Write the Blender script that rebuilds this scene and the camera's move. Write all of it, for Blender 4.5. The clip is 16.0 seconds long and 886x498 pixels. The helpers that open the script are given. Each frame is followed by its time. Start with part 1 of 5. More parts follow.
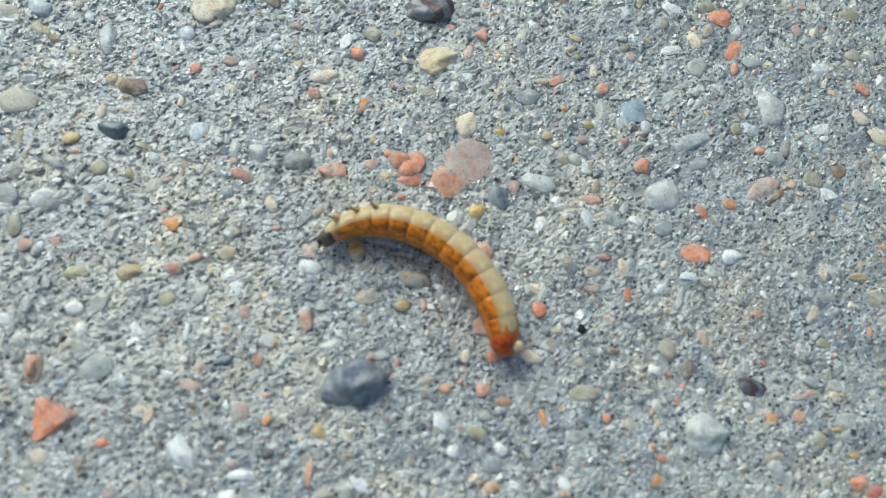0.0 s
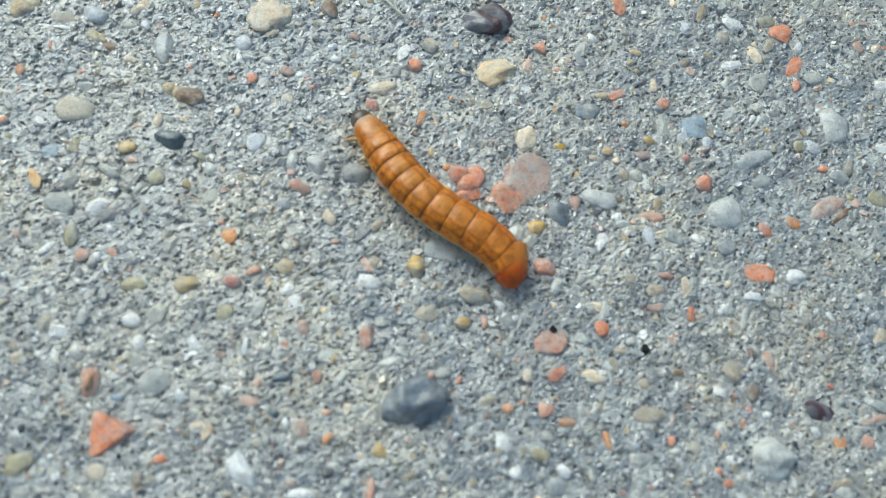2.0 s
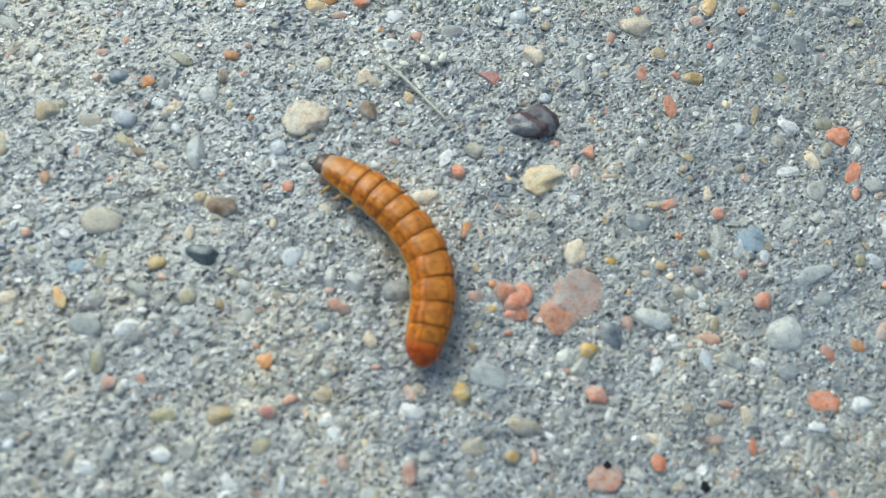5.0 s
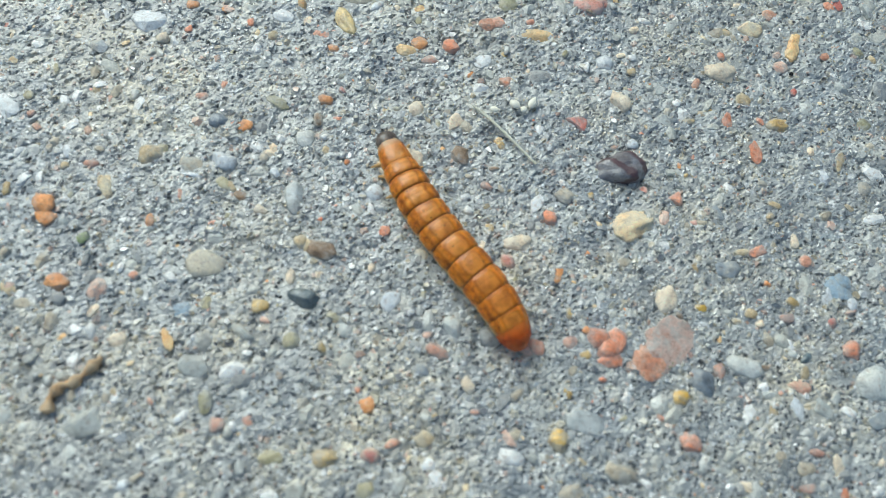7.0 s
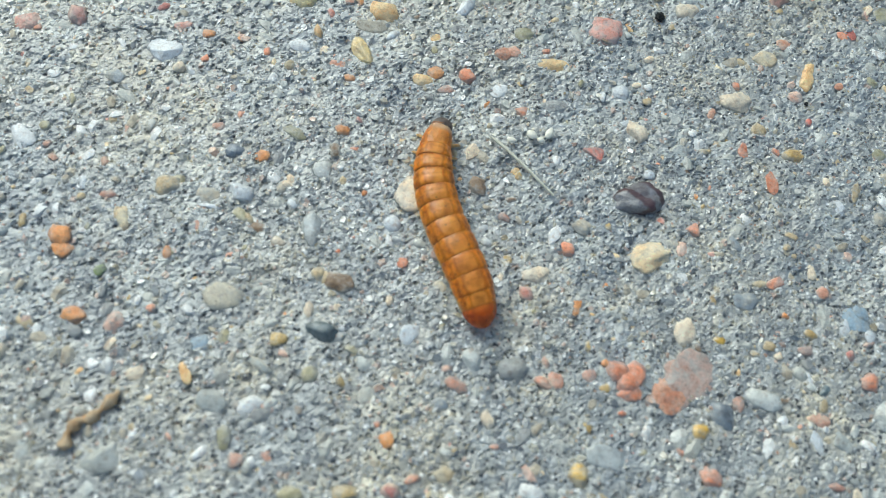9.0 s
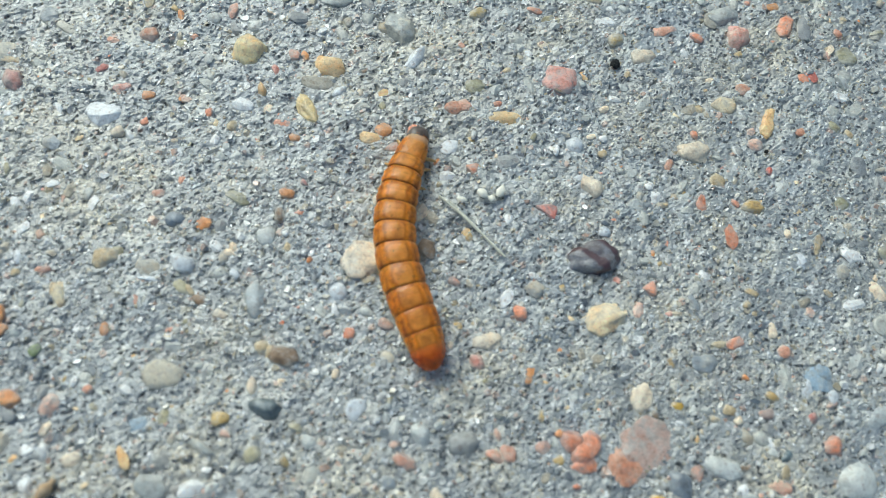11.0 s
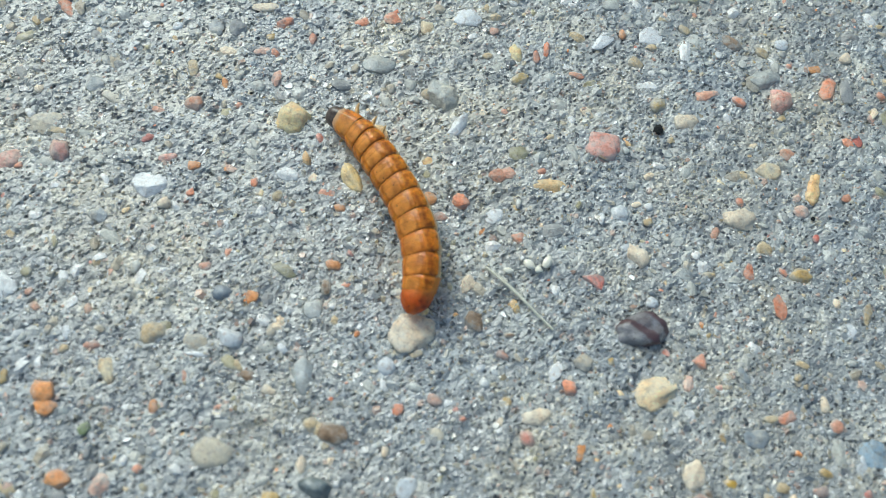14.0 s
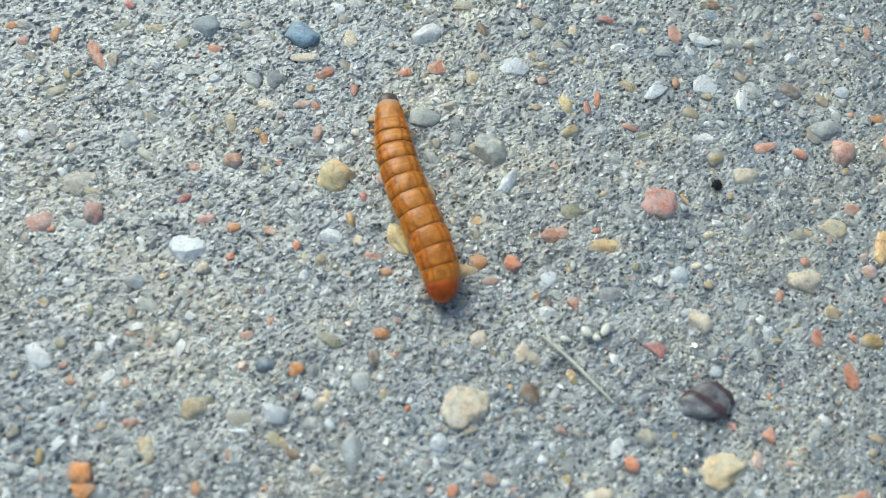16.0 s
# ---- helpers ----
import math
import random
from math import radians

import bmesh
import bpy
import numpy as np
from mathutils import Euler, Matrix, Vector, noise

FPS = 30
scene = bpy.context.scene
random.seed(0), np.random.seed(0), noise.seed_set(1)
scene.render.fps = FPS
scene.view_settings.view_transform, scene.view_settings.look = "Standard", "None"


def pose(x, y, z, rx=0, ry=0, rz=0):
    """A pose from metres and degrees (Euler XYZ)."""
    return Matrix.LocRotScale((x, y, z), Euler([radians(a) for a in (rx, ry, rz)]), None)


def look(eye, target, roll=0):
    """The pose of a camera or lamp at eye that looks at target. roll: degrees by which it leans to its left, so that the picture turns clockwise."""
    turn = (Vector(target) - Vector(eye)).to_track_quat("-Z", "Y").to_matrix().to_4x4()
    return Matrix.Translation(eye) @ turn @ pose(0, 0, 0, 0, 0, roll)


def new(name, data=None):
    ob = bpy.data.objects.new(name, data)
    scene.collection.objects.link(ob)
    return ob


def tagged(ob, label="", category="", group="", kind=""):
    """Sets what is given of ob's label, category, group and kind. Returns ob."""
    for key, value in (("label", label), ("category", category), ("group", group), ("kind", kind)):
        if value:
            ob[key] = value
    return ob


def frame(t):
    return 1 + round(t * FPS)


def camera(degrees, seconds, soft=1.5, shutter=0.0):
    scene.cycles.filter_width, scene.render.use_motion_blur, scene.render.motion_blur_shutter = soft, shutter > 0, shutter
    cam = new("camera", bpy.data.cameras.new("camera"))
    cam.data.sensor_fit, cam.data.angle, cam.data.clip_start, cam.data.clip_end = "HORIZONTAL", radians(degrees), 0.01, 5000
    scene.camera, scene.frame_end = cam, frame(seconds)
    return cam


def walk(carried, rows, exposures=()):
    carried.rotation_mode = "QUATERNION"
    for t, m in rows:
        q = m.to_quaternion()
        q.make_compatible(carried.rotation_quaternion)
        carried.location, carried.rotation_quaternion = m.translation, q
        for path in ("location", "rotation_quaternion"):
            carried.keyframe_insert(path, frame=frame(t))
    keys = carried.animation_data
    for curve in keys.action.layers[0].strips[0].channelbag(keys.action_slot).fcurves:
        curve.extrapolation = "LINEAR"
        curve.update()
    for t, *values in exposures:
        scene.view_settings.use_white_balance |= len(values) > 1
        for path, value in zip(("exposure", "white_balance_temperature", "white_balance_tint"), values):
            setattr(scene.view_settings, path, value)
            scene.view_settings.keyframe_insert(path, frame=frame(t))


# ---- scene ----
# ---------------------------------------------------------------- camera: close over the ground, following the larva
cam = camera(64.0, 16.0, soft=0.75)
cam.data.dof.use_dof = True
cam.data.dof.focus_distance, cam.data.dof.aperture_fstop = 0.079, 21.0
PATH = [
    (0, (0.00001, -0.00004, 0.06500), (0.00001, 0.02012, 0.0), 12.70),
    (0.5, (-0.00081, 0.00023, 0.06544), (-0.00107, 0.02029, 0.0), 12.05),
    (1, (-0.00154, 0.00046, 0.06551), (-0.00197, 0.02129, 0.0), 11.75),
    (1.5, (-0.00312, 0.00076, 0.06523), (-0.00357, 0.02104, 0.0), 12.05),
    (2, (-0.00545, 0.00005, 0.06386), (-0.00591, 0.02028, 0.0), 12.25),
    (2.5, (-0.00880, 0.00369, 0.06435), (-0.00928, 0.02376, 0.0), 11.87),
    (3, (-0.00997, 0.00586, 0.06343), (-0.01032, 0.02647, 0.0), 12.32),
    (3.2, (-0.00884, 0.00673, 0.06292), (-0.00928, 0.02773, 0.0), 11.92),
    (5.3, (-0.01297, 0.00983, 0.06332), (-0.01371, 0.03066, 0.0), 12.13),
    (5.5, (-0.01371, 0.00972, 0.06329), (-0.01452, 0.03046, 0.0), 11.97),
    (6, (-0.01702, 0.00958, 0.06412), (-0.01834, 0.03037, 0.0), 10.86),
    (6.5, (-0.01968, 0.00967, 0.06451), (-0.02122, 0.03065, 0.0), 10.57),
    (7, (-0.02098, 0.01133, 0.06534), (-0.02257, 0.03280, 0.0), 10.63),
    (7.5, (-0.02114, 0.01112, 0.06601), (-0.02276, 0.03322, 0.0), 10.82),
    (8, (-0.02119, 0.01116, 0.06663), (-0.02235, 0.03384, 0.0), 12.24),
    (8.5, (-0.02255, 0.01145, 0.06653), (-0.02366, 0.03453, 0.0), 12.37),
    (9, (-0.02372, 0.01315, 0.06584), (-0.02508, 0.03550, 0.0), 11.42),
    (9.5, (-0.02352, 0.01699, 0.06677), (-0.02504, 0.03957, 0.0), 10.50),
    (9.7, (-0.02271, 0.01824, 0.06662), (-0.02403, 0.04071, 0.0), 10.73),
    (11.8, (-0.02041, 0.02143, 0.06614), (-0.02190, 0.04361, 0.0), 9.65),
    (12, (-0.02123, 0.02152, 0.06645), (-0.02315, 0.04399, 0.0), 8.69),
    (12.5, (-0.02244, 0.02185, 0.06670), (-0.02483, 0.04472, 0.0), 7.67),
    (13, (-0.02336, 0.02237, 0.06653), (-0.02600, 0.04554, 0.0), 7.16),
    (13.5, (-0.02475, 0.02355, 0.06689), (-0.02723, 0.04670, 0.0), 7.66),
    (14, (-0.02582, 0.02574, 0.06757), (-0.02802, 0.04958, 0.0), 8.26),
    (14.5, (-0.02840, 0.02606, 0.06758), (-0.03085, 0.05013, 0.0), 7.66),
    (15, (-0.03066, 0.02705, 0.06764), (-0.03359, 0.05107, 0.0), 6.52),
    (15.5, (-0.03118, 0.02915, 0.06714), (-0.03413, 0.05285, 0.0), 6.24),
    (16, (-0.03177, 0.03149, 0.06628), (-0.03446, 0.05501, 0.0), 6.85),
]
walk(cam, [(t, look(eye, target, roll)) for t, eye, target, roll in PATH], [(0.0, -0.24, 5980, -5), (16.0, -0.24, 5980, -5)])

# ---------------------------------------------------------------- world and light
world = bpy.data.worlds.new("overcast_sky")
scene.world = world
world.use_nodes = True
wn = world.node_tree
sky = wn.nodes.new("ShaderNodeTexSky")
sky.sky_type = "NISHITA"
sky.sun_disc = False
sky.sun_elevation = radians(43)
sky.sun_rotation = radians(-45)
sky.air_density, sky.dust_density, sky.ozone_density = 1.0, 4.0, 1.0
wn.links.new(sky.outputs[0], wn.nodes["Background"].inputs[0])
wn.nodes["Background"].inputs[1].default_value = 0.125

sun = new("sun", bpy.data.lights.new("sun", "SUN"))
sun.data.energy, sun.data.angle, sun.data.color = 1.5, radians(26), (0.97, 0.99, 1.0)
sun.matrix_world = look((-0.52, 0.52, 0.686), (0, 0, 0))


# ---------------------------------------------------------------- materials
def nodes_of(name):
    m = bpy.data.materials.new(name)
    m.use_nodes = True
    return m, m.node_tree, m.node_tree.nodes["Principled BSDF"]


def add(tree, kind, **values):
    n = tree.nodes.new(kind)
    for key, value in values.items():
        n.inputs[key].default_value = value
    return n


def ramp(tree, fac, stops, interpolation="LINEAR"):
    n = tree.nodes.new("ShaderNodeValToRGB")
    n.color_ramp.interpolation = interpolation
    while len(n.color_ramp.elements) < len(stops):
        n.color_ramp.elements.new(0.5)
    for e, (at, c) in zip(n.color_ramp.elements, stops):
        e.position, e.color = at, (*c, 1)
    tree.links.new(fac, n.inputs[0])
    return n.outputs[0]


def mix(tree, fac, a, b, blend="MIX"):
    n = tree.nodes.new("ShaderNodeMix")
    n.data_type, n.blend_type = "RGBA", blend
    for socket, v in zip((n.inputs[0], n.inputs[6], n.inputs[7]), (fac, a, b)):
        if isinstance(v, (float, int)):
            socket.default_value = v
        elif isinstance(v, tuple):
            socket.default_value = (*v, 1)
        else:
            tree.links.new(v, socket)
    return n.outputs[2]


def noise_of(tree, coord, scale, detail=4.0, rough=0.6):
    n = add(tree, "ShaderNodeTexNoise", Scale=scale, Detail=detail, Roughness=rough)
    tree.links.new(coord, n.inputs["Vector"])
    return n.outputs[0]


def bump(tree, bsdf, height, strength, distance):
    n = add(tree, "ShaderNodeBump", Strength=strength, Distance=distance)
    tree.links.new(height, n.inputs["Height"])
    tree.links.new(n.outputs[0], bsdf.inputs["Normal"])
    return n


def math_of(tree, operation, a, b=0.0, c=0.0, clamp=False):
    n = tree.nodes.new("ShaderNodeMath")
    n.operation, n.use_clamp = operation, clamp
    for socket, v in zip(n.inputs, (a, b, c)):
        if isinstance(v, (float, int)):
            socket.default_value = v
        else:
            tree.links.new(v, socket)
    return n.outputs[0]


def step_of(tree, value, low, high, top=1.0):
    """A smooth rise from 0 at low to top at high."""
    n = tree.nodes.new("ShaderNodeMapRange")
    n.interpolation_type = "SMOOTHSTEP"
    n.inputs["From Min"].default_value, n.inputs["From Max"].default_value, n.inputs["To Max"].default_value = low, high, top
    tree.links.new(value, n.inputs["Value"])
    return n.outputs[0]


def cells_of(tree, pos, scale):
    """Irregular cells: three random values for each, and the distance from its middle."""
    v = add(tree, "ShaderNodeTexVoronoi", Scale=scale)
    tree.links.new(pos, v.inputs["Vector"])
    s = tree.nodes.new("ShaderNodeSeparateColor")
    tree.links.new(v.outputs["Color"], s.inputs[0])
    return s.outputs[0], s.outputs[1], s.outputs[2], v.outputs["Distance"]


def stain_of(tree, pos):
    """Blotches a few millimetres wide: darker and bluer where damp dirt sits, paler and warmer where the surface is scoured."""
    n = math_of(tree, "MULTIPLY_ADD", noise_of(tree, pos, 330, 3, 0.6), 0.6, math_of(tree, "MULTIPLY", noise_of(tree, pos, 170, 2, 0.5), 0.4))
    return ramp(tree, n, [(0.38, (0.62, 0.65, 0.69)), (0.5, (1.0, 1.0, 1.0)), (0.62, (1.36, 1.34, 1.28))])


def cement_colour(tree, pos):
    """Weathered cement paste: pale warm grey, bluer where it is washed thin, stained at several sizes."""
    broad = math_of(tree, "MULTIPLY_ADD", noise_of(tree, pos, 110, 3), 0.5, math_of(tree, "MULTIPLY", noise_of(tree, pos, 38, 2), 0.5))
    c = ramp(tree, broad, [(0.39, (0.39, 0.415, 0.42)), (0.5, (0.475, 0.47, 0.43)), (0.61, (0.61, 0.55, 0.42))])
    a = stain_of(tree, pos)
    b = ramp(tree, noise_of(tree, pos, 950, 3, 0.65), [(0.34, (0.72, 0.73, 0.74)), (0.5, (1, 1, 1)), (0.66, (1.22, 1.22, 1.21))])
    d = ramp(tree, noise_of(tree, pos, 3200, 2, 0.7), [(0.34, (0.78, 0.78, 0.78)), (0.5, (1, 1, 1)), (0.68, (1.16, 1.16, 1.15))])
    return mix(tree, 1.0, mix(tree, 1.0, c, a, "MULTIPLY"), mix(tree, 1.0, b, d, "MULTIPLY"), "MULTIPLY")


GRAINS = [(0.0, (0.045, 0.045, 0.045)), (0.085, (0.17, 0.175, 0.18)), (0.18, (0.30, 0.315, 0.31)), (0.29, (0.41, 0.415, 0.39)), (0.46, (0.51, 0.50, 0.455)),
          (0.60, (0.58, 0.53, 0.40)), (0.70, (0.66, 0.65, 0.60)), (0.80, (0.88, 0.87, 0.83)), (0.90, (0.52, 0.42, 0.24)), (0.955, (0.60, 0.38, 0.26))]


def warped(tree, pos, scale, amount):
    """The place, pushed about a little, so that cells lose their straight sides."""
    n = add(tree, "ShaderNodeTexNoise", Scale=scale, Detail=2.0)
    tree.links.new(pos, n.inputs["Vector"])
    m = tree.nodes.new("ShaderNodeVectorMath")
    m.operation = "MULTIPLY_ADD"
    tree.links.new(n.outputs["Color"], m.inputs[0])
    m.inputs[1].default_value = (amount,) * 3
    tree.links.new(pos, m.inputs[2])
    return m.outputs[0]


def concrete():
    """Cement paste with fine sand that shows through it, white flecks and tiny pits with their shade painted black."""
    m, t, b = nodes_of("weathered_concrete")
    pos = t.nodes.new("ShaderNodeNewGeometry").outputs["Position"]
    bent = warped(t, pos, 2500, 0.00035)
    c, height = cement_colour(t, pos), None
    for scale, share, rim in ((1250.0, 0.50, 0.60), (2700.0, 0.40, 0.62)):
        r, g, _, far = cells_of(t, bent, scale)
        shows = math_of(t, "MULTIPLY", step_of(t, g, share, share + 0.12), step_of(t, far, rim, rim - 0.28, 0.8))
        c = mix(t, shows, c, ramp(t, r, GRAINS, "CONSTANT"))
        height = shows if height is None else math_of(t, "MULTIPLY_ADD", shows, 0.5, height)
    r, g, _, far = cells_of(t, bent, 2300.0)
    shaded_pit = math_of(t, "MULTIPLY", step_of(t, g, 0.82, 0.84), step_of(t, far, 0.50, 0.30))
    # the shade down in each pit is put into the colour as near-black
    c = mix(t, shaded_pit, c, (0.035, 0.036, 0.036))
    fleck = math_of(t, "MULTIPLY", step_of(t, r, 0.93, 0.94), step_of(t, far, 0.40, 0.25))
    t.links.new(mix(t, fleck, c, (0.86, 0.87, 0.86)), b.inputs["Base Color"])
    b.inputs["Roughness"].default_value = 0.42
    b.inputs["Specular IOR Level"].default_value, b.inputs["IOR"].default_value = 1.0, 1.85
    height = math_of(t, "MULTIPLY_ADD", shaded_pit, -1.5, height)
    height = math_of(t, "MULTIPLY_ADD", noise_of(t, pos, 2600, 3, 0.7), 1.2, height)
    bump(t, b, height, 0.8, 0.00013)
    return m


def sand():
    """Sand grains bound into the surface, each of its own mineral, under a torn film of cement."""
    m, t, b = nodes_of("sand_grains")
    geo = t.nodes.new("ShaderNodeNewGeometry")
    pos = geo.outputs["Position"]
    c = ramp(t, geo.outputs["Random Per Island"], GRAINS, "CONSTANT")
    fine = noise_of(t, pos, 5200, 2)
    c = mix(t, 1.0, c, ramp(t, fine, [(0.3, (0.75, 0.75, 0.75)), (0.7, (1.15, 1.15, 1.15))]), "MULTIPLY")
    upright = t.nodes.new("ShaderNodeSeparateXYZ")
    t.links.new(geo.outputs["Normal"], upright.inputs[0])
    film = math_of(t, "MULTIPLY_ADD", upright.outputs[2], -1.1, math_of(t, "MULTIPLY_ADD", noise_of(t, pos, 1100, 4, 0.7), 2.2, 0.15))
    c = mix(t, 0.7, c, stain_of(t, pos), "MULTIPLY")
    c = mix(t, step_of(t, film, 0.0, 0.85, 0.84), c, cement_colour(t, pos))
    t.links.new(c, b.inputs["Base Color"])
    b.inputs["Roughness"].default_value = 0.26
    b.inputs["Specular IOR Level"].default_value, b.inputs["IOR"].default_value = 1.0, 1.85
    bump(t, b, math_of(t, "MULTIPLY_ADD", noise_of(t, pos, 2400, 3, 0.7), 2.0, fine), 0.5, 0.0001)
    return m


def stone(name, light, dark, rough=0.62, speck=0.0, scale=650, dusty=0.25, film=0.65):
    """A pebble's mineral: two shades in clouds, fine grain, some pale or dark flecks."""
    m, t, b = nodes_of(name)
    pos = t.nodes.new("ShaderNodeNewGeometry").outputs["Position"]
    cloud = noise_of(t, pos, scale, 5, 0.65)
    pale = tuple(0.6 * v + 0.4 * w for v, w in zip(light, (0.72, 0.70, 0.66)))
    c = ramp(t, cloud, [(0.36, dark), (0.56, light), (0.74, pale)])
    veins = noise_of(t, pos, 1900, 3, 0.65)
    c = mix(t, 1.0, c, ramp(t, veins, [(0.33, (0.70, 0.63, 0.59)), (0.46, (1, 1, 1)), (0.60, (1.0, 1.0, 1.0)), (0.72, (1.22, 1.25, 1.28))]), "MULTIPLY")
    fine = noise_of(t, pos, 4200, 3, 0.7)
    c = mix(t, 1.0, c, ramp(t, fine, [(0.3, (0.80, 0.80, 0.80)), (0.48, (1, 1, 1)), (0.74, (1.2, 1.2, 1.2))]), "MULTIPLY")
    own = t.nodes.new("ShaderNodeObjectInfo").outputs["Random"]
    c = mix(t, 1.0, c, ramp(t, own, [(0.0, (0.82, 0.84, 0.86)), (0.5, (1, 1, 1)), (1.0, (1.14, 1.1, 1.04))]), "MULTIPLY")
    if speck:
        v = add(t, "ShaderNodeTexVoronoi", Scale=1900.0)
        t.links.new(pos, v.inputs["Vector"])
        s = t.nodes.new("ShaderNodeSeparateColor")
        t.links.new(v.outputs["Color"], s.inputs[0])
        f = ramp(t, s.outputs[1], [(1 - speck, (0, 0, 0)), (1.0, (1, 1, 1))], "CONSTANT")
        c = mix(t, f, c, (0.5, 0.52, 0.52))
    dust = step_of(t, noise_of(t, pos, 1300, 4), 0.40, 0.72, dusty)
    c = mix(t, dust, c, (0.52, 0.51, 0.47))
    # a torn film of cement left on the stone's sloping rim
    slope = t.nodes.new("ShaderNodeSeparateXYZ")
    t.links.new(t.nodes.new("ShaderNodeNewGeometry").outputs["Normal"], slope.inputs[0])
    torn = math_of(t, "MULTIPLY_ADD", noise_of(t, pos, 420, 3, 0.6), 1.5, math_of(t, "MULTIPLY", noise_of(t, pos, 1500, 3, 0.7), 1.1))
    rim = math_of(t, "ADD", torn, math_of(t, "SUBTRACT", 1.0, slope.outputs[2]))
    c = mix(t, step_of(t, rim, 1.24, 1.62, film), c, cement_colour(t, pos))
    t.links.new(c, b.inputs["Base Color"])
    b.inputs["Roughness"].default_value = rough
    b.inputs["Specular IOR Level"].default_value, b.inputs["IOR"].default_value = 0.8, 1.6
    bump(t, b, mix(t, 0.6, cloud, fine), 0.45, 0.00025)
    return m


STONES = {
    "coral": stone("coral_stone", (0.92, 0.38, 0.21), (0.76, 0.235, 0.10), film=0.5),
    "orange": stone("orange_stone", (0.918, 0.414, 0.134), (0.762, 0.28, 0.0672), film=0.4),
    "salmon": stone("salmon_stone", (0.80, 0.46, 0.32), (0.68, 0.30, 0.19)),
    "red": stone("red_stone", (0.74, 0.26, 0.20), (0.54, 0.14, 0.10)),
    "pink": stone("pink_granite", (0.739, 0.403, 0.258), (0.605, 0.246, 0.134), film=0.5),
    "mauve": stone("mauve_stone", (0.784, 0.56, 0.448), (0.65, 0.381, 0.28), film=0.7),
    "peach": stone("peach_stone", (0.97, 0.70, 0.35), (0.93, 0.53, 0.20), dusty=0.06, film=0.2),
    "ochre": stone("ochre_stone", (0.627, 0.448, 0.157), (0.448, 0.291, 0.101), 0.4),
    "gold": stone("gold_stone", (0.829, 0.515, 0.0672), (0.739, 0.426, 0.0504), 0.35, 0.0, 650, 0.1),
    "amber": stone("amber_stone", (0.874, 0.672, 0.291), (0.762, 0.538, 0.19), 0.35, dusty=0.1, film=0.3),
    "corn": stone("corn_yellow_stone", (0.94, 0.784, 0.403), (0.918, 0.605, 0.258), dusty=0.05, film=0.3),
    "oat": stone("oat_stone", (0.739, 0.672, 0.526), (0.56, 0.504, 0.381), 0.5, dusty=0.3),
    "rose": stone("rose_stone", (0.85, 0.46, 0.37), (0.64, 0.22, 0.15), film=0.5),
    "azure": stone("azure_stone", (0.269, 0.448, 0.605), (0.157, 0.291, 0.426), 0.55, 0.06, 650, 0.2, 0.3),
    "cream": stone("cream_stone", (0.95, 0.82, 0.62), (0.88, 0.69, 0.47), dusty=0.06, film=0.35),
    "sandy": stone("sandy_stone", (0.94, 0.784, 0.504), (0.851, 0.605, 0.325), dusty=0.08, film=0.4),
    "tan": stone("tan_stone", (0.672, 0.538, 0.314), (0.493, 0.37, 0.202)),
    "beige": stone("beige_stone", (0.56, 0.493, 0.37), (0.403, 0.347, 0.258)),
    "olive": stone("olive_stone", (0.493, 0.448, 0.258), (0.336, 0.302, 0.168), 0.5),
    "green": stone("green_stone", (0.314, 0.381, 0.146), (0.202, 0.269, 0.101)),
    "white": stone("white_quartz", (0.92, 0.93, 0.92), (0.82, 0.84, 0.84), 0.40, dusty=0.06, film=0.3),
    "ivory": stone("ivory_stone", (0.87, 0.87, 0.80), (0.74, 0.75, 0.68), 0.45, dusty=0.12, film=0.4),
    "pale": stone("pale_grey_stone", (0.58, 0.59, 0.54), (0.44, 0.46, 0.43), 0.5),
    "quartz": stone("milky_quartz", (0.68, 0.70, 0.67), (0.50, 0.53, 0.51), 0.38, dusty=0.3, film=0.7),
    "grey": stone("grey_stone", (0.36, 0.37, 0.37), (0.26, 0.27, 0.275)),
    "slate": stone("blue_slate", (0.22, 0.265, 0.315), (0.09, 0.11, 0.14), 0.40, 0.14, 620, 0.12, 0.2),
    "bluegrey": stone("blue_grey_stone", (0.36, 0.40, 0.43), (0.24, 0.275, 0.305), 0.5, 0.06, 650, 0.3),
    "blue": stone("blue_stone", (0.403, 0.526, 0.616), (0.269, 0.37, 0.47), 0.5, 0.06, 650, 0.3),
    "charcoal": stone("charcoal_stone", (0.11, 0.17, 0.195), (0.035, 0.055, 0.065), 0.36, 0.0, 650, 0.08, 0.15),
    "purple": stone("purple_stone", (0.21, 0.215, 0.245), (0.10, 0.09, 0.105), 0.32, 0.0, 500, 0.05, 0.1),
    "brown": stone("brown_stone", (0.336, 0.202, 0.101), (0.179, 0.112, 0.056)),
}


def banded_stone():
    """Blue-grey stone with maroon veins across it."""
    m = STONES["purple"]
    t, b = m.node_tree, m.node_tree.nodes["Principled BSDF"]
    at = t.nodes.new("ShaderNodeTexCoord").outputs["Object"]
    w = add(t, "ShaderNodeTexWave", Scale=0.42, Distortion=4.0, Detail=3.0)
    w.bands_direction = "DIAGONAL"
    t.links.new(at, w.inputs["Vector"])
    old = b.inputs["Base Color"].links[0].from_socket
    t.links.new(mix(t, ramp(t, w.outputs["Fac"], [(0.55, (0, 0, 0)), (0.85, (0.85, 0.85, 0.85))]), old, (0.075, 0.022, 0.025)), b.inputs["Base Color"])


banded_stone()
CONCRETE, SAND = concrete(), sand()


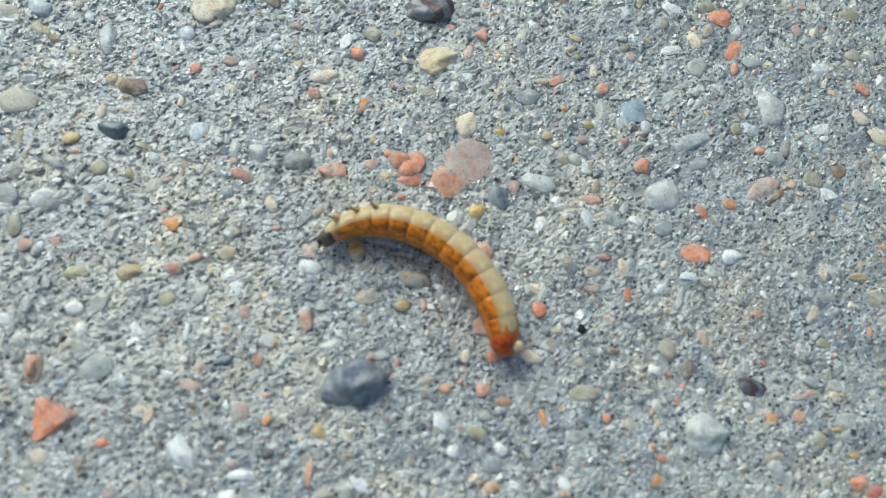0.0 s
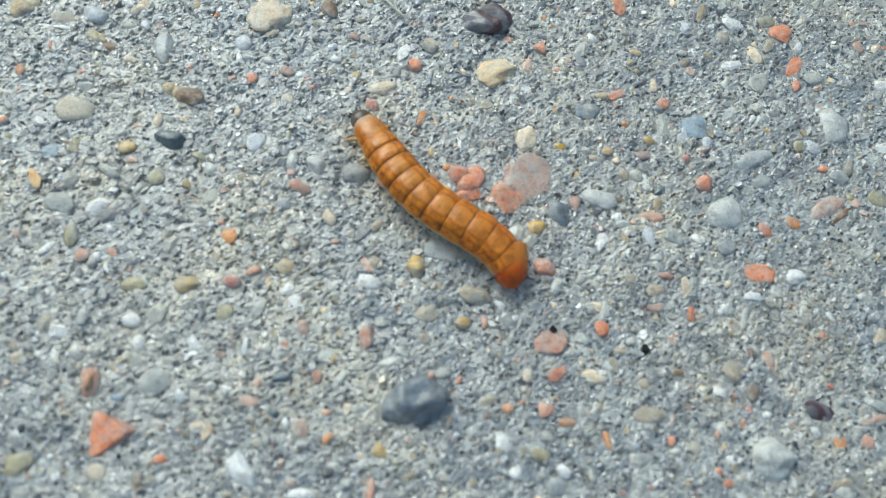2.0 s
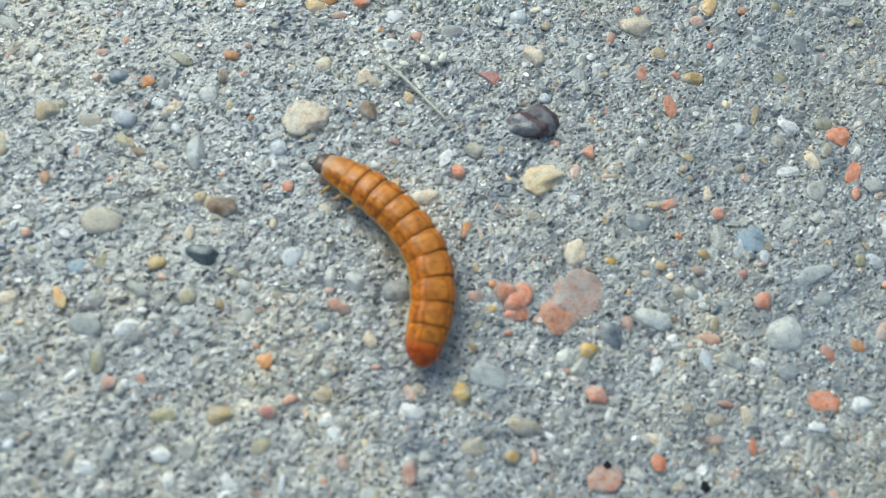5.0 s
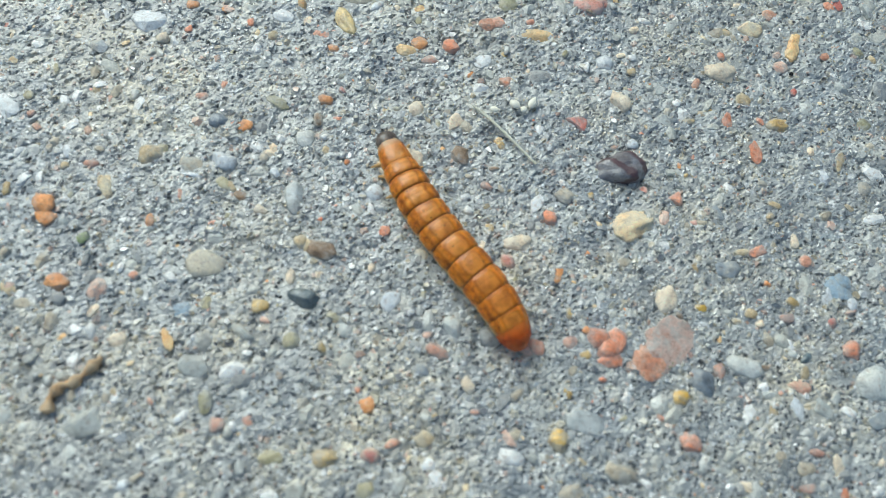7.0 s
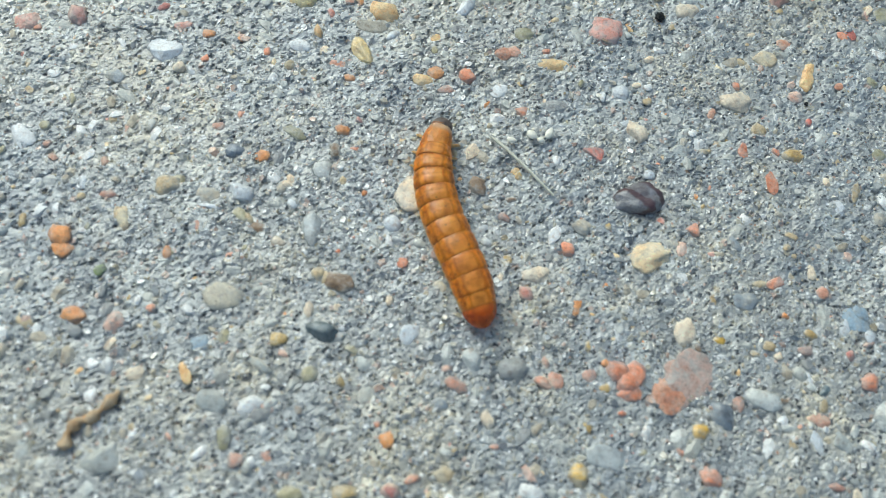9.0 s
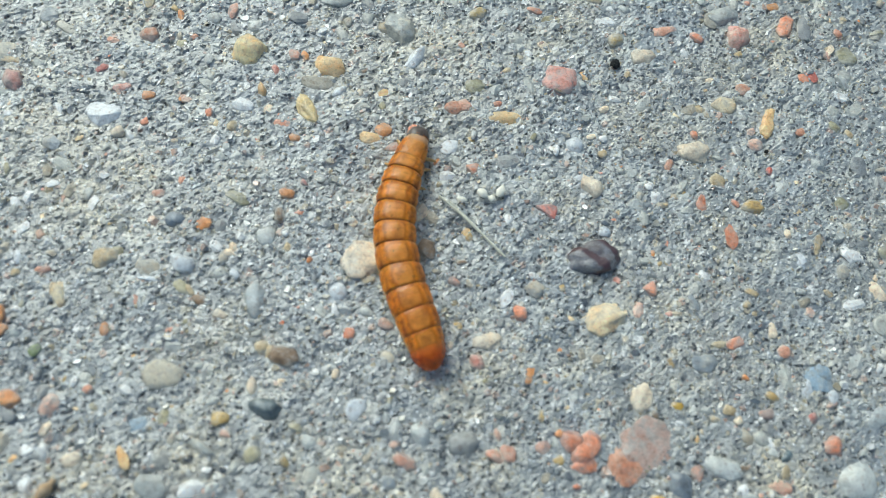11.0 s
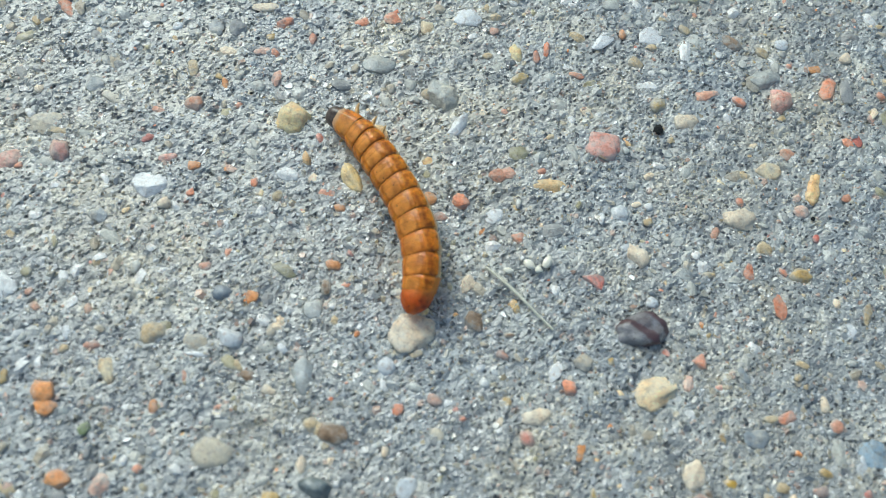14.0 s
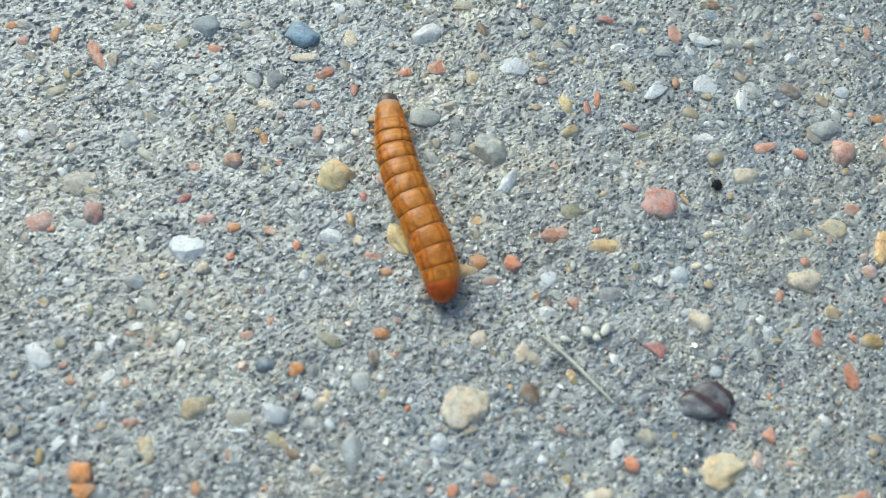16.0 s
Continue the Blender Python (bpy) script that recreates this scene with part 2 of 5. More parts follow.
def shell(name, back, side, rough=0.36, stripes=True, hem=0.0, collar=0.0, border=0.45):
    """The larva's skin: on each ring a paler rounded shield on the back with a dark wavy border, blotched orange flanks
    with a pale fold line, a dark rear rim and small dark pores. collar: a pale front rim."""
    m, t, b = nodes_of(name)
    coords = t.nodes.new("ShaderNodeTexCoord")
    at = coords.outputs["Object"]
    g = t.nodes.new("ShaderNodeSeparateXYZ")
    t.links.new(coords.outputs["Generated"], g.inputs[0])
    own = t.nodes.new("ShaderNodeObjectInfo").outputs["Random"]
    shift = t.nodes.new("ShaderNodeVectorMath")
    shift.operation = "ADD"
    t.links.new(at, shift.inputs[0])
    t.links.new(math_of(t, "MULTIPLY", own, 0.05), shift.inputs[1])
    skin = shift.outputs[0]
    cloud, blot = noise_of(t, skin, 900, 4), noise_of(t, skin, 2300, 3, 0.6)
    dark = tuple(v * w for v, w in zip(side, (0.62, 0.50, 0.42)))
    # lateral place, 0 on the back's middle line and 1 at the flank's edge, and place along the ring, both a little wavy
    wide = math_of(t, "MULTIPLY_ADD", cloud, 0.30, math_of(t, "MULTIPLY_ADD", math_of(t, "ABSOLUTE", math_of(t, "SUBTRACT", g.outputs[1], 0.5)), 2.0, -0.15))
    along = math_of(t, "MULTIPLY_ADD", blot, 0.12, math_of(t, "SUBTRACT", g.outputs[0], 0.445))
    flank = ramp(t, wide, [(0.0, side), (0.46, tuple(v * 0.80 for v in side)), (0.58, side), (0.66, tuple(0.5 * (u + v) for u, v in zip(back, side))),
                           (0.76, tuple(v * w for v, w in zip(side, (0.72, 0.62, 0.55)))), (0.90, side), (1.0, tuple(v * 1.12 for v in side))])
    if stripes:
        long4 = math_of(t, "POWER", math_of(t, "ABSOLUTE", math_of(t, "DIVIDE", along, 0.335)), 4.0)
        wide4 = math_of(t, "POWER", math_of(t, "DIVIDE", wide, 0.44), 4.0)
        shield = math_of(t, "ADD", long4, wide4)
        c = mix(t, step_of(t, shield, 1.5, 0.55), flank, back)
        ring = math_of(t, "MULTIPLY", step_of(t, shield, 0.55, 1.0), step_of(t, shield, 2.6, 1.2, border))
        c = mix(t, ring, c, dark)
        # a faint wrinkle across the shield
        crease = math_of(t, "MULTIPLY", step_of(t, math_of(t, "ABSOLUTE", math_of(t, "SUBTRACT", along, 0.09)), 0.035, 0.0, 0.4), step_of(t, wide, 0.5, 0.3))
        c = mix(t, crease, c, dark)
    else:
        c = mix(t, step_of(t, wide, 0.25, 0.7), back, flank)
    c = mix(t, 1.0, c, ramp(t, cloud, [(0.32, (0.70, 0.62, 0.54)), (0.5, (1, 1, 1)), (0.72, (1.24, 1.26, 1.28))]), "MULTIPLY")
    rough_side = mix(t, 1.0, c, ramp(t, blot, [(0.36, (0.58, 0.46, 0.36)), (0.48, (1, 1, 1)), (0.68, (1.22, 1.28, 1.36))]), "MULTIPLY")
    c = mix(t, step_of(t, wide, 0.2, 0.8, 0.9), c, rough_side)
    spots = add(t, "ShaderNodeTexVoronoi", Scale=1150.0)
    t.links.new(skin, spots.inputs["Vector"])
    c = mix(t, step_of(t, spots.outputs["Distance"], 0.12, 0.06, 0.7), c, (0.05, 0.02, 0.01))
    if hem:
        edge = math_of(t, "MULTIPLY_ADD", blot, 0.08, g.outputs[0])
        c = mix(t, step_of(t, edge, 0.115, 0.055, hem), c, (0.13, 0.045, 0.012))
    if collar:
        c = mix(t, step_of(t, math_of(t, "MULTIPLY_ADD", cloud, 0.2, g.outputs[0]), 0.72, 0.98, collar), c, (0.62, 0.43, 0.28))
    t.links.new(c, b.inputs["Base Color"])
    b.inputs["Roughness"].default_value = rough
    b.inputs["Subsurface Weight"].default_value = 0.35
    b.inputs["Subsurface Radius"].default_value = (0.0008, 0.0004, 0.0002)
    b.inputs["Subsurface Scale"].default_value = 0.4
    bump(t, b, mix(t, 0.5, noise_of(t, skin, 2600, 3), noise_of(t, skin, 1100, 2)), 0.5, 0.00022)
    return m


def plain(name, light, dark, rough, scale=1500, strength=0.3, soft=0.0):
    m, t, b = nodes_of(name)
    b.inputs["Subsurface Weight"].default_value = soft
    b.inputs["Subsurface Radius"].default_value = (0.001, 0.0006, 0.0003)
    b.inputs["Subsurface Scale"].default_value = 0.8
    at = t.nodes.new("ShaderNodeTexCoord").outputs["Object"]
    n = noise_of(t, at, scale, 4)
    t.links.new(ramp(t, n, [(0.35, dark), (0.65, light)]), b.inputs["Base Color"])
    b.inputs["Roughness"].default_value = rough
    bump(t, b, n, strength, 0.00015)
    return m


SKIN = shell("chestnut_skin", (0.73, 0.280, 0.042), (0.70, 0.228, 0.010), 0.36, True, 0.75)
COLLAR = shell("collar_skin", (0.72, 0.285, 0.054), (0.68, 0.220, 0.011), 0.36, False, 0.65, 0.7)


def tail_skin():
    """Chestnut at the front, rust red towards the tip."""
    m = shell("rust_tail_skin", (0.62, 0.115, 0.007), (0.54, 0.08, 0.005), 0.27, False)
    t, b = m.node_tree, m.node_tree.nodes["Principled BSDF"]
    s = t.nodes.new("ShaderNodeSeparateXYZ")
    t.links.new(t.nodes.new("ShaderNodeTexCoord").outputs["Object"], s.inputs[0])
    k = t.nodes.new("ShaderNodeMapRange")
    k.inputs["From Min"].default_value, k.inputs["From Max"].default_value = 0.0001, 0.0016
    t.links.new(s.outputs[0], k.inputs["Value"])
    link = b.inputs["Base Color"].links[0].from_socket
    t.links.new(mix(t, k.outputs[0], link, (0.68, 0.24, 0.038)), b.inputs["Base Color"])
    return m


RUST = tail_skin()
SKIN_REAR = shell("chestnut_rear_skin", (0.73, 0.270, 0.036), (0.69, 0.208, 0.009), 0.36, True, 0.45, border=0.25)
GROOVE = plain("groove_membrane", (0.30, 0.10, 0.02), (0.20, 0.06, 0.012), 0.5)
SOFT_GROOVE = plain("soft_groove_membrane", (0.50, 0.17, 0.03), (0.42, 0.13, 0.018), 0.45)


def belly_skin():
    """Soft pale skin that turns orange towards the flanks."""
    m = plain("pale_belly", (0.90, 0.66, 0.40), (0.82, 0.54, 0.28), 0.36, 1100, 0.5, 0.6)
    t, b = m.node_tree, m.node_tree.nodes["Principled BSDF"]
    at = t.nodes.new("ShaderNodeTexCoord").outputs["Object"]
    s = t.nodes.new("ShaderNodeSeparateXYZ")
    t.links.new(at, s.inputs[0])
    w = t.nodes.new("ShaderNodeMath")
    w.operation = "MULTIPLY_ADD"
    t.links.new(noise_of(t, at, 1300, 3), w.inputs[0])
    w.inputs[1].default_value = 0.0009
    t.links.new(s.outputs[2], w.inputs[2])
    k = t.nodes.new("ShaderNodeMapRange")
    k.inputs["From Min"].default_value, k.inputs["From Max"].default_value = -0.0001, 0.0011
    t.links.new(w.outputs[0], k.inputs["Value"])
    old = b.inputs["Base Color"].links[0].from_socket
    t.links.new(mix(t, k.outputs[0], old, (0.58, 0.20, 0.018)), b.inputs["Base Color"])
    return m


BELLY = belly_skin()
HEAD = plain("dark_head", (0.17, 0.135, 0.11), (0.05, 0.032, 0.025), 0.3)
FACE = plain("black_face", (0.02, 0.015, 0.012), (0.008, 0.006, 0.005), 0.3)
LEG = plain("amber_leg", (0.74, 0.50, 0.22), (0.56, 0.32, 0.11), 0.4)
BRISTLE = plain("black_bristle", (0.02, 0.014, 0.01), (0.01, 0.007, 0.005), 0.5)
STRAW = plain("dry_straw", (0.88, 0.85, 0.70), (0.70, 0.67, 0.52), 0.5, 900)
HUSK = plain("dry_husk", (0.62, 0.47, 0.30), (0.52, 0.32, 0.16), 0.75, 900, 0.6)
SEED = plain("ivory_seed", (0.99, 0.95, 0.82), (0.98, 0.93, 0.75), 0.35, 1500, 0.05)
SEED.node_tree.nodes["Principled BSDF"].inputs["IOR"].default_value = 1.7
HOLE_BLACK = plain("hole_black", (0.02, 0.022, 0.022), (0.008, 0.009, 0.009), 0.8, 900, 0.8)

# ---------------------------------------------------------------- ground: one concrete sheet
MM = 0.001
X0, X1, Y0, Y1, STEP = -101.0, 56.0, -22.0, 112.0, 0.27   # the weathered stretch, in mm


def lattice(nx, ny, wave, seed):
    """Smooth random heights, one knot each wave millimetres."""
    g = np.random.default_rng(seed).uniform(-1, 1, (int((Y1 - Y0) / wave) + 4, int((X1 - X0) / wave) + 4))
    u, v = np.linspace(0, (X1 - X0) / wave, nx), np.linspace(0, (Y1 - Y0) / wave, ny)
    i, j = u.astype(int), v.astype(int)
    fu, fv = u - i, v - j
    fu, fv = fu * fu * (3 - 2 * fu), fv * fv * (3 - 2 * fv)
    a = g[np.ix_(j, i)] * (1 - fu) + g[np.ix_(j, i + 1)] * fu
    b = g[np.ix_(j + 1, i)] * (1 - fu) + g[np.ix_(j + 1, i + 1)] * fu
    return a * (1 - fv)[:, None] + b * fv[:, None]


NX, NY = int((X1 - X0) / STEP) + 1, int((Y1 - Y0) / STEP) + 1
HEIGHT = (0.12 * lattice(NX, NY, 9.0, 1) + 0.12 * lattice(NX, NY, 3.4, 2) + 0.09 * lattice(NX, NY, 1.5, 3)
          + 0.08 * lattice(NX, NY, 0.75, 4) + 0.045 * np.random.default_rng(5).uniform(-1, 1, (NY, NX))
          - 0.5 * np.clip(lattice(NX, NY, 0.9, 6) - 0.42, 0, 1) - 0.30 * (np.random.default_rng(7).random((NY, NX)) < 0.05)) - 0.10


PATCH = 0.6 * lattice(NX, NY, 6.0, 31) + 0.6 * lattice(NX, NY, 2.4, 32)


def at_place(field, x, y):
    """A field over the weathered stretch at arrays of places in mm."""
    i = np.clip(((np.asarray(x) - X0) / (X1 - X0) * (NX - 1)).round().astype(int), 0, NX - 1)
    j = np.clip(((np.asarray(y) - Y0) / (Y1 - Y0) * (NY - 1)).round().astype(int), 0, NY - 1)
    return field[j, i]


def height_at(x, y):
    """Height of the concrete in mm at arrays of places in mm."""
    return at_place(HEIGHT, x, y)


def raw_mesh(name, verts, faces, smooth=False):
    """A mesh from numpy arrays; faces all have the same count of corners."""
    me = bpy.data.meshes.new(name)
    n, k = faces.shape
    me.vertices.add(len(verts))
    me.vertices.foreach_set("co", np.ascontiguousarray(verts, np.float32).ravel())
    me.loops.add(n * k)
    me.loops.foreach_set("vertex_index", np.ascontiguousarray(faces, np.int32).ravel())
    me.polygons.add(n)
    me.polygons.foreach_set("loop_start", np.arange(0, n * k, k, dtype=np.int32))
    me.polygons.foreach_set("use_smooth", np.full(n, smooth))
    me.update(calc_edges=True)
    me.validate()
    return me


def build_ground():
    out = np.geomspace(2.0, 30000.0, 22)
    xs = np.r_[X0 - out[::-1], np.linspace(X0, X1, NX), X1 + out]
    ys = np.r_[Y0 - out[::-1], np.linspace(Y0, Y1, NY), Y1 + out]
    z = np.full((len(ys), len(xs)), -0.12)
    z[22:22 + NY, 22:22 + NX] = HEIGHT
    gx, gy = np.meshgrid(xs, ys)
    rng = np.random.default_rng(8)
    gx[22:22 + NY, 22:22 + NX] += rng.uniform(-0.38, 0.38, (NY, NX)) * STEP
    gy[22:22 + NY, 22:22 + NX] += rng.uniform(-0.38, 0.38, (NY, NX)) * STEP
    v = np.stack([gx, gy, z], -1).reshape(-1, 3) * MM
    a = (np.arange(len(ys) - 1)[:, None] * len(xs) + np.arange(len(xs) - 1)).ravel()
    f = np.stack([a, a + 1, a + 1 + len(xs), a + len(xs)], 1)
    me = raw_mesh("ground", v, f)
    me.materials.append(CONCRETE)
    return tagged(new("ground", me), "weathered grey concrete with exposed pebbles and sand", "concrete", kind="structure")


ground = build_ground()

# ---------------------------------------------------------------- helpers for things
def part(name, bm, material, parent, label=""):
    """Links a bmesh as one mesh object under a thing or a part."""
    me = bpy.data.meshes.new(name)
    bmesh.ops.recalc_face_normals(bm, faces=bm.faces)
    for e in bm.edges:
        e.smooth = len(e.link_faces) < 2 or e.calc_face_angle() < 0.85
    bm.to_mesh(me)
    bm.free()
    me.materials.append(material)
    for p in me.polygons:
        p.use_smooth = True
    ob = new(name, me)
    ob.parent = parent
    return tagged(ob, label) if label else ob


def ring_tube(bm, rings):
    """Skins closed rings of points, with capped ends."""
    rows = [[bm.verts.new(p) for p in ring] for ring in rings]
    for a, b in zip(rows, rows[1:]):
        for i in range(len(a)):
            j = (i + 1) % len(a)
            bm.faces.new((a[i], a[j], b[j], b[i]))
    bm.faces.new(rows[0][::-1])
    bm.faces.new(rows[-1])
    return bm


def tube(bm, points, radii, sides=8):
    """A round tube along points, in metres."""
    rings = []
    for k, p in enumerate(points):
        d = (Vector(points[min(k + 1, len(points) - 1)]) - Vector(points[max(k - 1, 0)])).normalized()
        u = d.orthogonal().normalized()
        w = d.cross(u)
        rings.append([Vector(p) + radii[k] * (math.cos(a) * u + math.sin(a) * w)
                      for a in (2 * math.pi * i / sides for i in range(sides))])
    # keep the rings from twisting against one another
    for a, b in zip(rings, rings[1:]):
        best = min(range(sides), key=lambda s: sum((b[(i + s) % sides] - a[i]).length for i in range(sides)))
        b[:] = [b[(i + best) % sides] for i in range(sides)]
    return ring_tube(bm, rings)


# ---------------------------------------------------------------- the larva
# Share of the body's length for each piece, from the head backwards, with half widths and half heights in mm.
SEGMENTS = [
    ("head", 0.050, 1.10, 0.78), ("thorax_segment", 0.090, 1.49, 1.20), ("thorax_segment", 0.066, 1.73, 1.43),
    ("thorax_segment", 0.066, 1.88, 1.60), ("abdomen_segment", 0.078, 1.96, 1.67), ("abdomen_segment", 0.080, 2.00, 1.71),
    ("abdomen_segment", 0.083, 1.98, 1.75), ("abdomen_segment", 0.086, 2.01, 1.78), ("abdomen_segment", 0.088, 2.02, 1.80),
    ("abdomen_segment", 0.088, 2.02, 1.80), ("abdomen_segment", 0.085, 1.96, 1.73), ("abdomen_segment", 0.060, 1.83, 1.62),
    ("tail_segment", 0.088, 1.56, 1.37),
]
PINCH = [0, 0.5, 0.9, 0.95, 0.95, 0.9, 0.85, 0.8, 0.7, 0.6, 0.45, 0.1]   # how deep the joints and folds of each piece are
LENGTH = 23.5      # mm, at rest


def outline(w, h, x, first, last, count, grow=1.0):
    """Points of a cross-section from angle first to last (degrees from the back, over the left side), flattened on the back."""
    pts = []
    for i in range(count):
        a = radians(first + (last - first) * i / (count - 1))
        s, c = math.sin(a), math.cos(a)
        ridge = 1 + 0.022 * math.exp(-((abs(math.degrees(a)) - 36) / 9) ** 2)
        flat = 1 - 0.07 * max(0.0, c) ** 6
        fold = 1 + 0.05 * math.exp(-((abs(math.degrees(a)) - 100) / 14) ** 2)
        grow_here = 1 + 0.022 * noise.noise(Vector((x * 1.7, 2.2 * s, 2.2 * c + w * 3)))
        pts.append(grow_here * Vector((x / grow_here, w * s * ridge * fold * grow, h * c * ridge * flat * grow)) * MM)
    return pts


def profile(u, pinch=1.0):
    """Swelling of one segment from its rear edge (0) to its front edge (1)."""
    deep = 0.030 + 0.030 * pinch
    lip = 1.0 - 0.8 * deep * min(1.0, max(0.0, (u - 0.62) / 0.15)) ** 2 - 0.12 * max(0.0, (u - 0.77) / 0.23)
    return lip * (1.0 - deep * (1 - min(1.0, u / 0.2)) ** 2) * (1 + 0.045 * pinch * math.sin(math.pi * min(u / 0.78, 1)))


def plate(length, w0, h0, w1, h1, first, last, count, grow, pinch=1.0, steps=16):
    """A bent plate with thickness: from the rear (w0, h0) to the front (w1, h1)."""
    bm = bmesh.new()
    outer, inner = [], []
    for k in range(steps + 1):
        u = k / steps
        w, h = w0 + (w1 - w0) * u, h0 + (h1 - h0) * u
        x = (u - 0.5) * length
        crease = 1 - max(0.0, pinch - 0.7) * 0.07 * math.exp(-((u - 0.44) / 0.06) ** 2)
        outer.append([bm.verts.new(p) for p in outline(w, h, x, first, last, count, grow * profile(u, pinch) * crease)])
        inner.append([bm.verts.new(p) for p in outline(w, h, x, first, last, count, grow * profile(u, pinch) * 0.90)])
    for rows in (outer, inner):
        for a, b in zip(rows, rows[1:]):
            for i in range(count - 1):
                bm.faces.new((a[i], a[i + 1], b[i + 1], b[i]))
    for k in (0, steps):
        for i in range(count - 1):
            bm.faces.new((outer[k][i], outer[k][i + 1], inner[k][i + 1], inner[k][i]))
    for i in (0, count - 1):
        for k in range(steps):
            bm.faces.new((outer[k][i], outer[k + 1][i], inner[k + 1][i], inner[k][i]))
    return bm


def dome(length, w, h, forward, tip, steps=10, count=28, blunt=2.3):
    """A closed rounded end piece, tapering towards the front or the rear."""
    bm, rings = bmesh.new(), []
    for k in range(steps + 1):
        u = k / steps
        r = (1 - u ** blunt * (1 - tip)) * math.sqrt(max(0.02, 1 - max(0, (u - 0.62) / 0.40) ** 2))
        if not forward:
            r *= 1.02 - 0.09 * max(0.0, 1 - u / 0.3) ** 2
        x = (u - 0.5) * length * (1 if forward else -1)
        rings.append(outline(w, h, x, -180, 180 - 360 / count, count, r))
    return ring_tube(bm, rings)


LEGS = []


def leg(side, segment):
    """A short jointed walking leg that reaches outwards and forwards to the ground."""
    bm = bmesh.new()
    p = [(0, side * 0.8, -0.9), (0.12, side * 1.35, -1.02), (0.3, side * 1.85, -0.98), (0.5, side * 2.2, -1.18), (0.66, side * 2.36, -1.45)]
    tube(bm, [Vector(q) * MM for q in p], [r * MM for r in (0.32, 0.26, 0.19, 0.12, 0.05)])
    LEGS.append((side, part("leg", bm, LEG, segment, "short amber jointed leg")))


def bristle(side, segment):
    bm = bmesh.new()
    p = [(0, side * 1.3, -0.5), (-0.2, side * 1.9, -0.8), (-0.3, side * 2.35, -1.1)]
    tube(bm, [Vector(q) * MM for q in p], [r * MM for r in (0.07, 0.06, 0.02)], 6)
    return part("bristle", bm, BRISTLE, segment, "black bristle")


def build_larva():
    larva = tagged(new("larva"), "orange-brown segmented larva with pale belly crawling over concrete", "larva")
    pieces = []
    for k, (name, share, w, h) in enumerate(SEGMENTS):
        long = share * LENGTH
        w1, h1 = SEGMENTS[max(k - 1, 0)][2:]
        w0, h0 = SEGMENTS[min(k + 1, len(SEGMENTS) - 1)][2:]
        front, rear = (0.4 * w + 0.6 * w1, 0.4 * h + 0.6 * h1), (0.4 * w + 0.6 * w0, 0.4 * h + 0.6 * h0)
        if name == "head":
            seg = part(name, dome(long * 1.5, w * 1.04, h * 1.06, True, 0.72), HEAD, larva, "small dark brown glossy head")
            bm = bmesh.new()
            bmesh.ops.create_uvsphere(bm, u_segments=16, v_segments=8, radius=1)
            bmesh.ops.scale(bm, vec=(0.34 * MM, 0.80 * MM, 0.42 * MM), verts=bm.verts)
            bmesh.ops.translate(bm, vec=(0.64 * MM, 0, -0.16 * MM), verts=bm.verts)
            part("mouthparts", bm, FACE, seg, "black mouthparts")
            for side in (1, -1):
                bm = bmesh.new()
                bmesh.ops.create_uvsphere(bm, u_segments=10, v_segments=6, radius=0.16 * MM)
                bmesh.ops.translate(bm, vec=(0.35 * MM, side * 0.68 * MM, 0.2 * MM), verts=bm.verts)
                part("eye", bm, FACE, seg)
                bm = bmesh.new()
                tube(bm, [Vector(q) * MM for q in ((0.7, side * 0.4, 0), (1.0, side * 0.55, 0.02), (1.22, side * 0.62, 0.0))],
                     [0.09 * MM, 0.07 * MM, 0.04 * MM], 6)
                part("antenna", bm, FACE, seg)
        elif name == "tail_segment":
            bm = dome(long * 2.0, (w + w1) / 2 * 0.997, (h + h1) / 2 * 0.997, False, 0.66, 20, 28, 3.0)
            bmesh.ops.translate(bm, vec=(0.42 * long * MM, 0, 0), verts=bm.verts)
            seg = part(name, bm, RUST, larva, "rust-red rounded tail end")
            for side in (1, -1):
                bristle(side, seg)
                bm = bmesh.new()
                bmesh.ops.create_uvsphere(bm, u_segments=12, v_segments=8, radius=1)
                bmesh.ops.scale(bm, vec=(0.5 * MM, 0.42 * MM, 0.55 * MM), verts=bm.verts)
                bmesh.ops.translate(bm, vec=(-0.3 * MM, side * 0.62 * MM, -1.15 * MM), verts=bm.verts)
                part("proleg", bm, BELLY, seg, "pale fleshy rear foot")
        else:
            span = long * 1.30
            skin = COLLAR if k == 1 else SKIN_REAR if k > 8 else SKIN
            seg = part(name, plate(span, *rear, *front, -84, 84, 33, 1.0, PINCH[k]), skin, larva)
            part("belly_plate", plate(span * 1.12, *rear, *front, 80, 280, 29, 0.985, 0.55), BELLY, seg, "pale yellowish soft belly skin")
            if k < 11:
                bm = bmesh.new()
                ring_tube(bm, [outline(*(rear if x < 0 else front), x, -96, 96, 26, 0.86) for x in (-0.47 * span, -0.3 * span, 0.3 * span, 0.55 * span)])
                part("joint_membrane", bm, GROOVE if k < 9 else SOFT_GROOVE, seg, "dark joint membrane")
            if name == "thorax_segment":
                for side in (1, -1):
                    leg(side, seg)
        pieces.append(seg)
    return larva, pieces


larva, PIECES = build_larva()


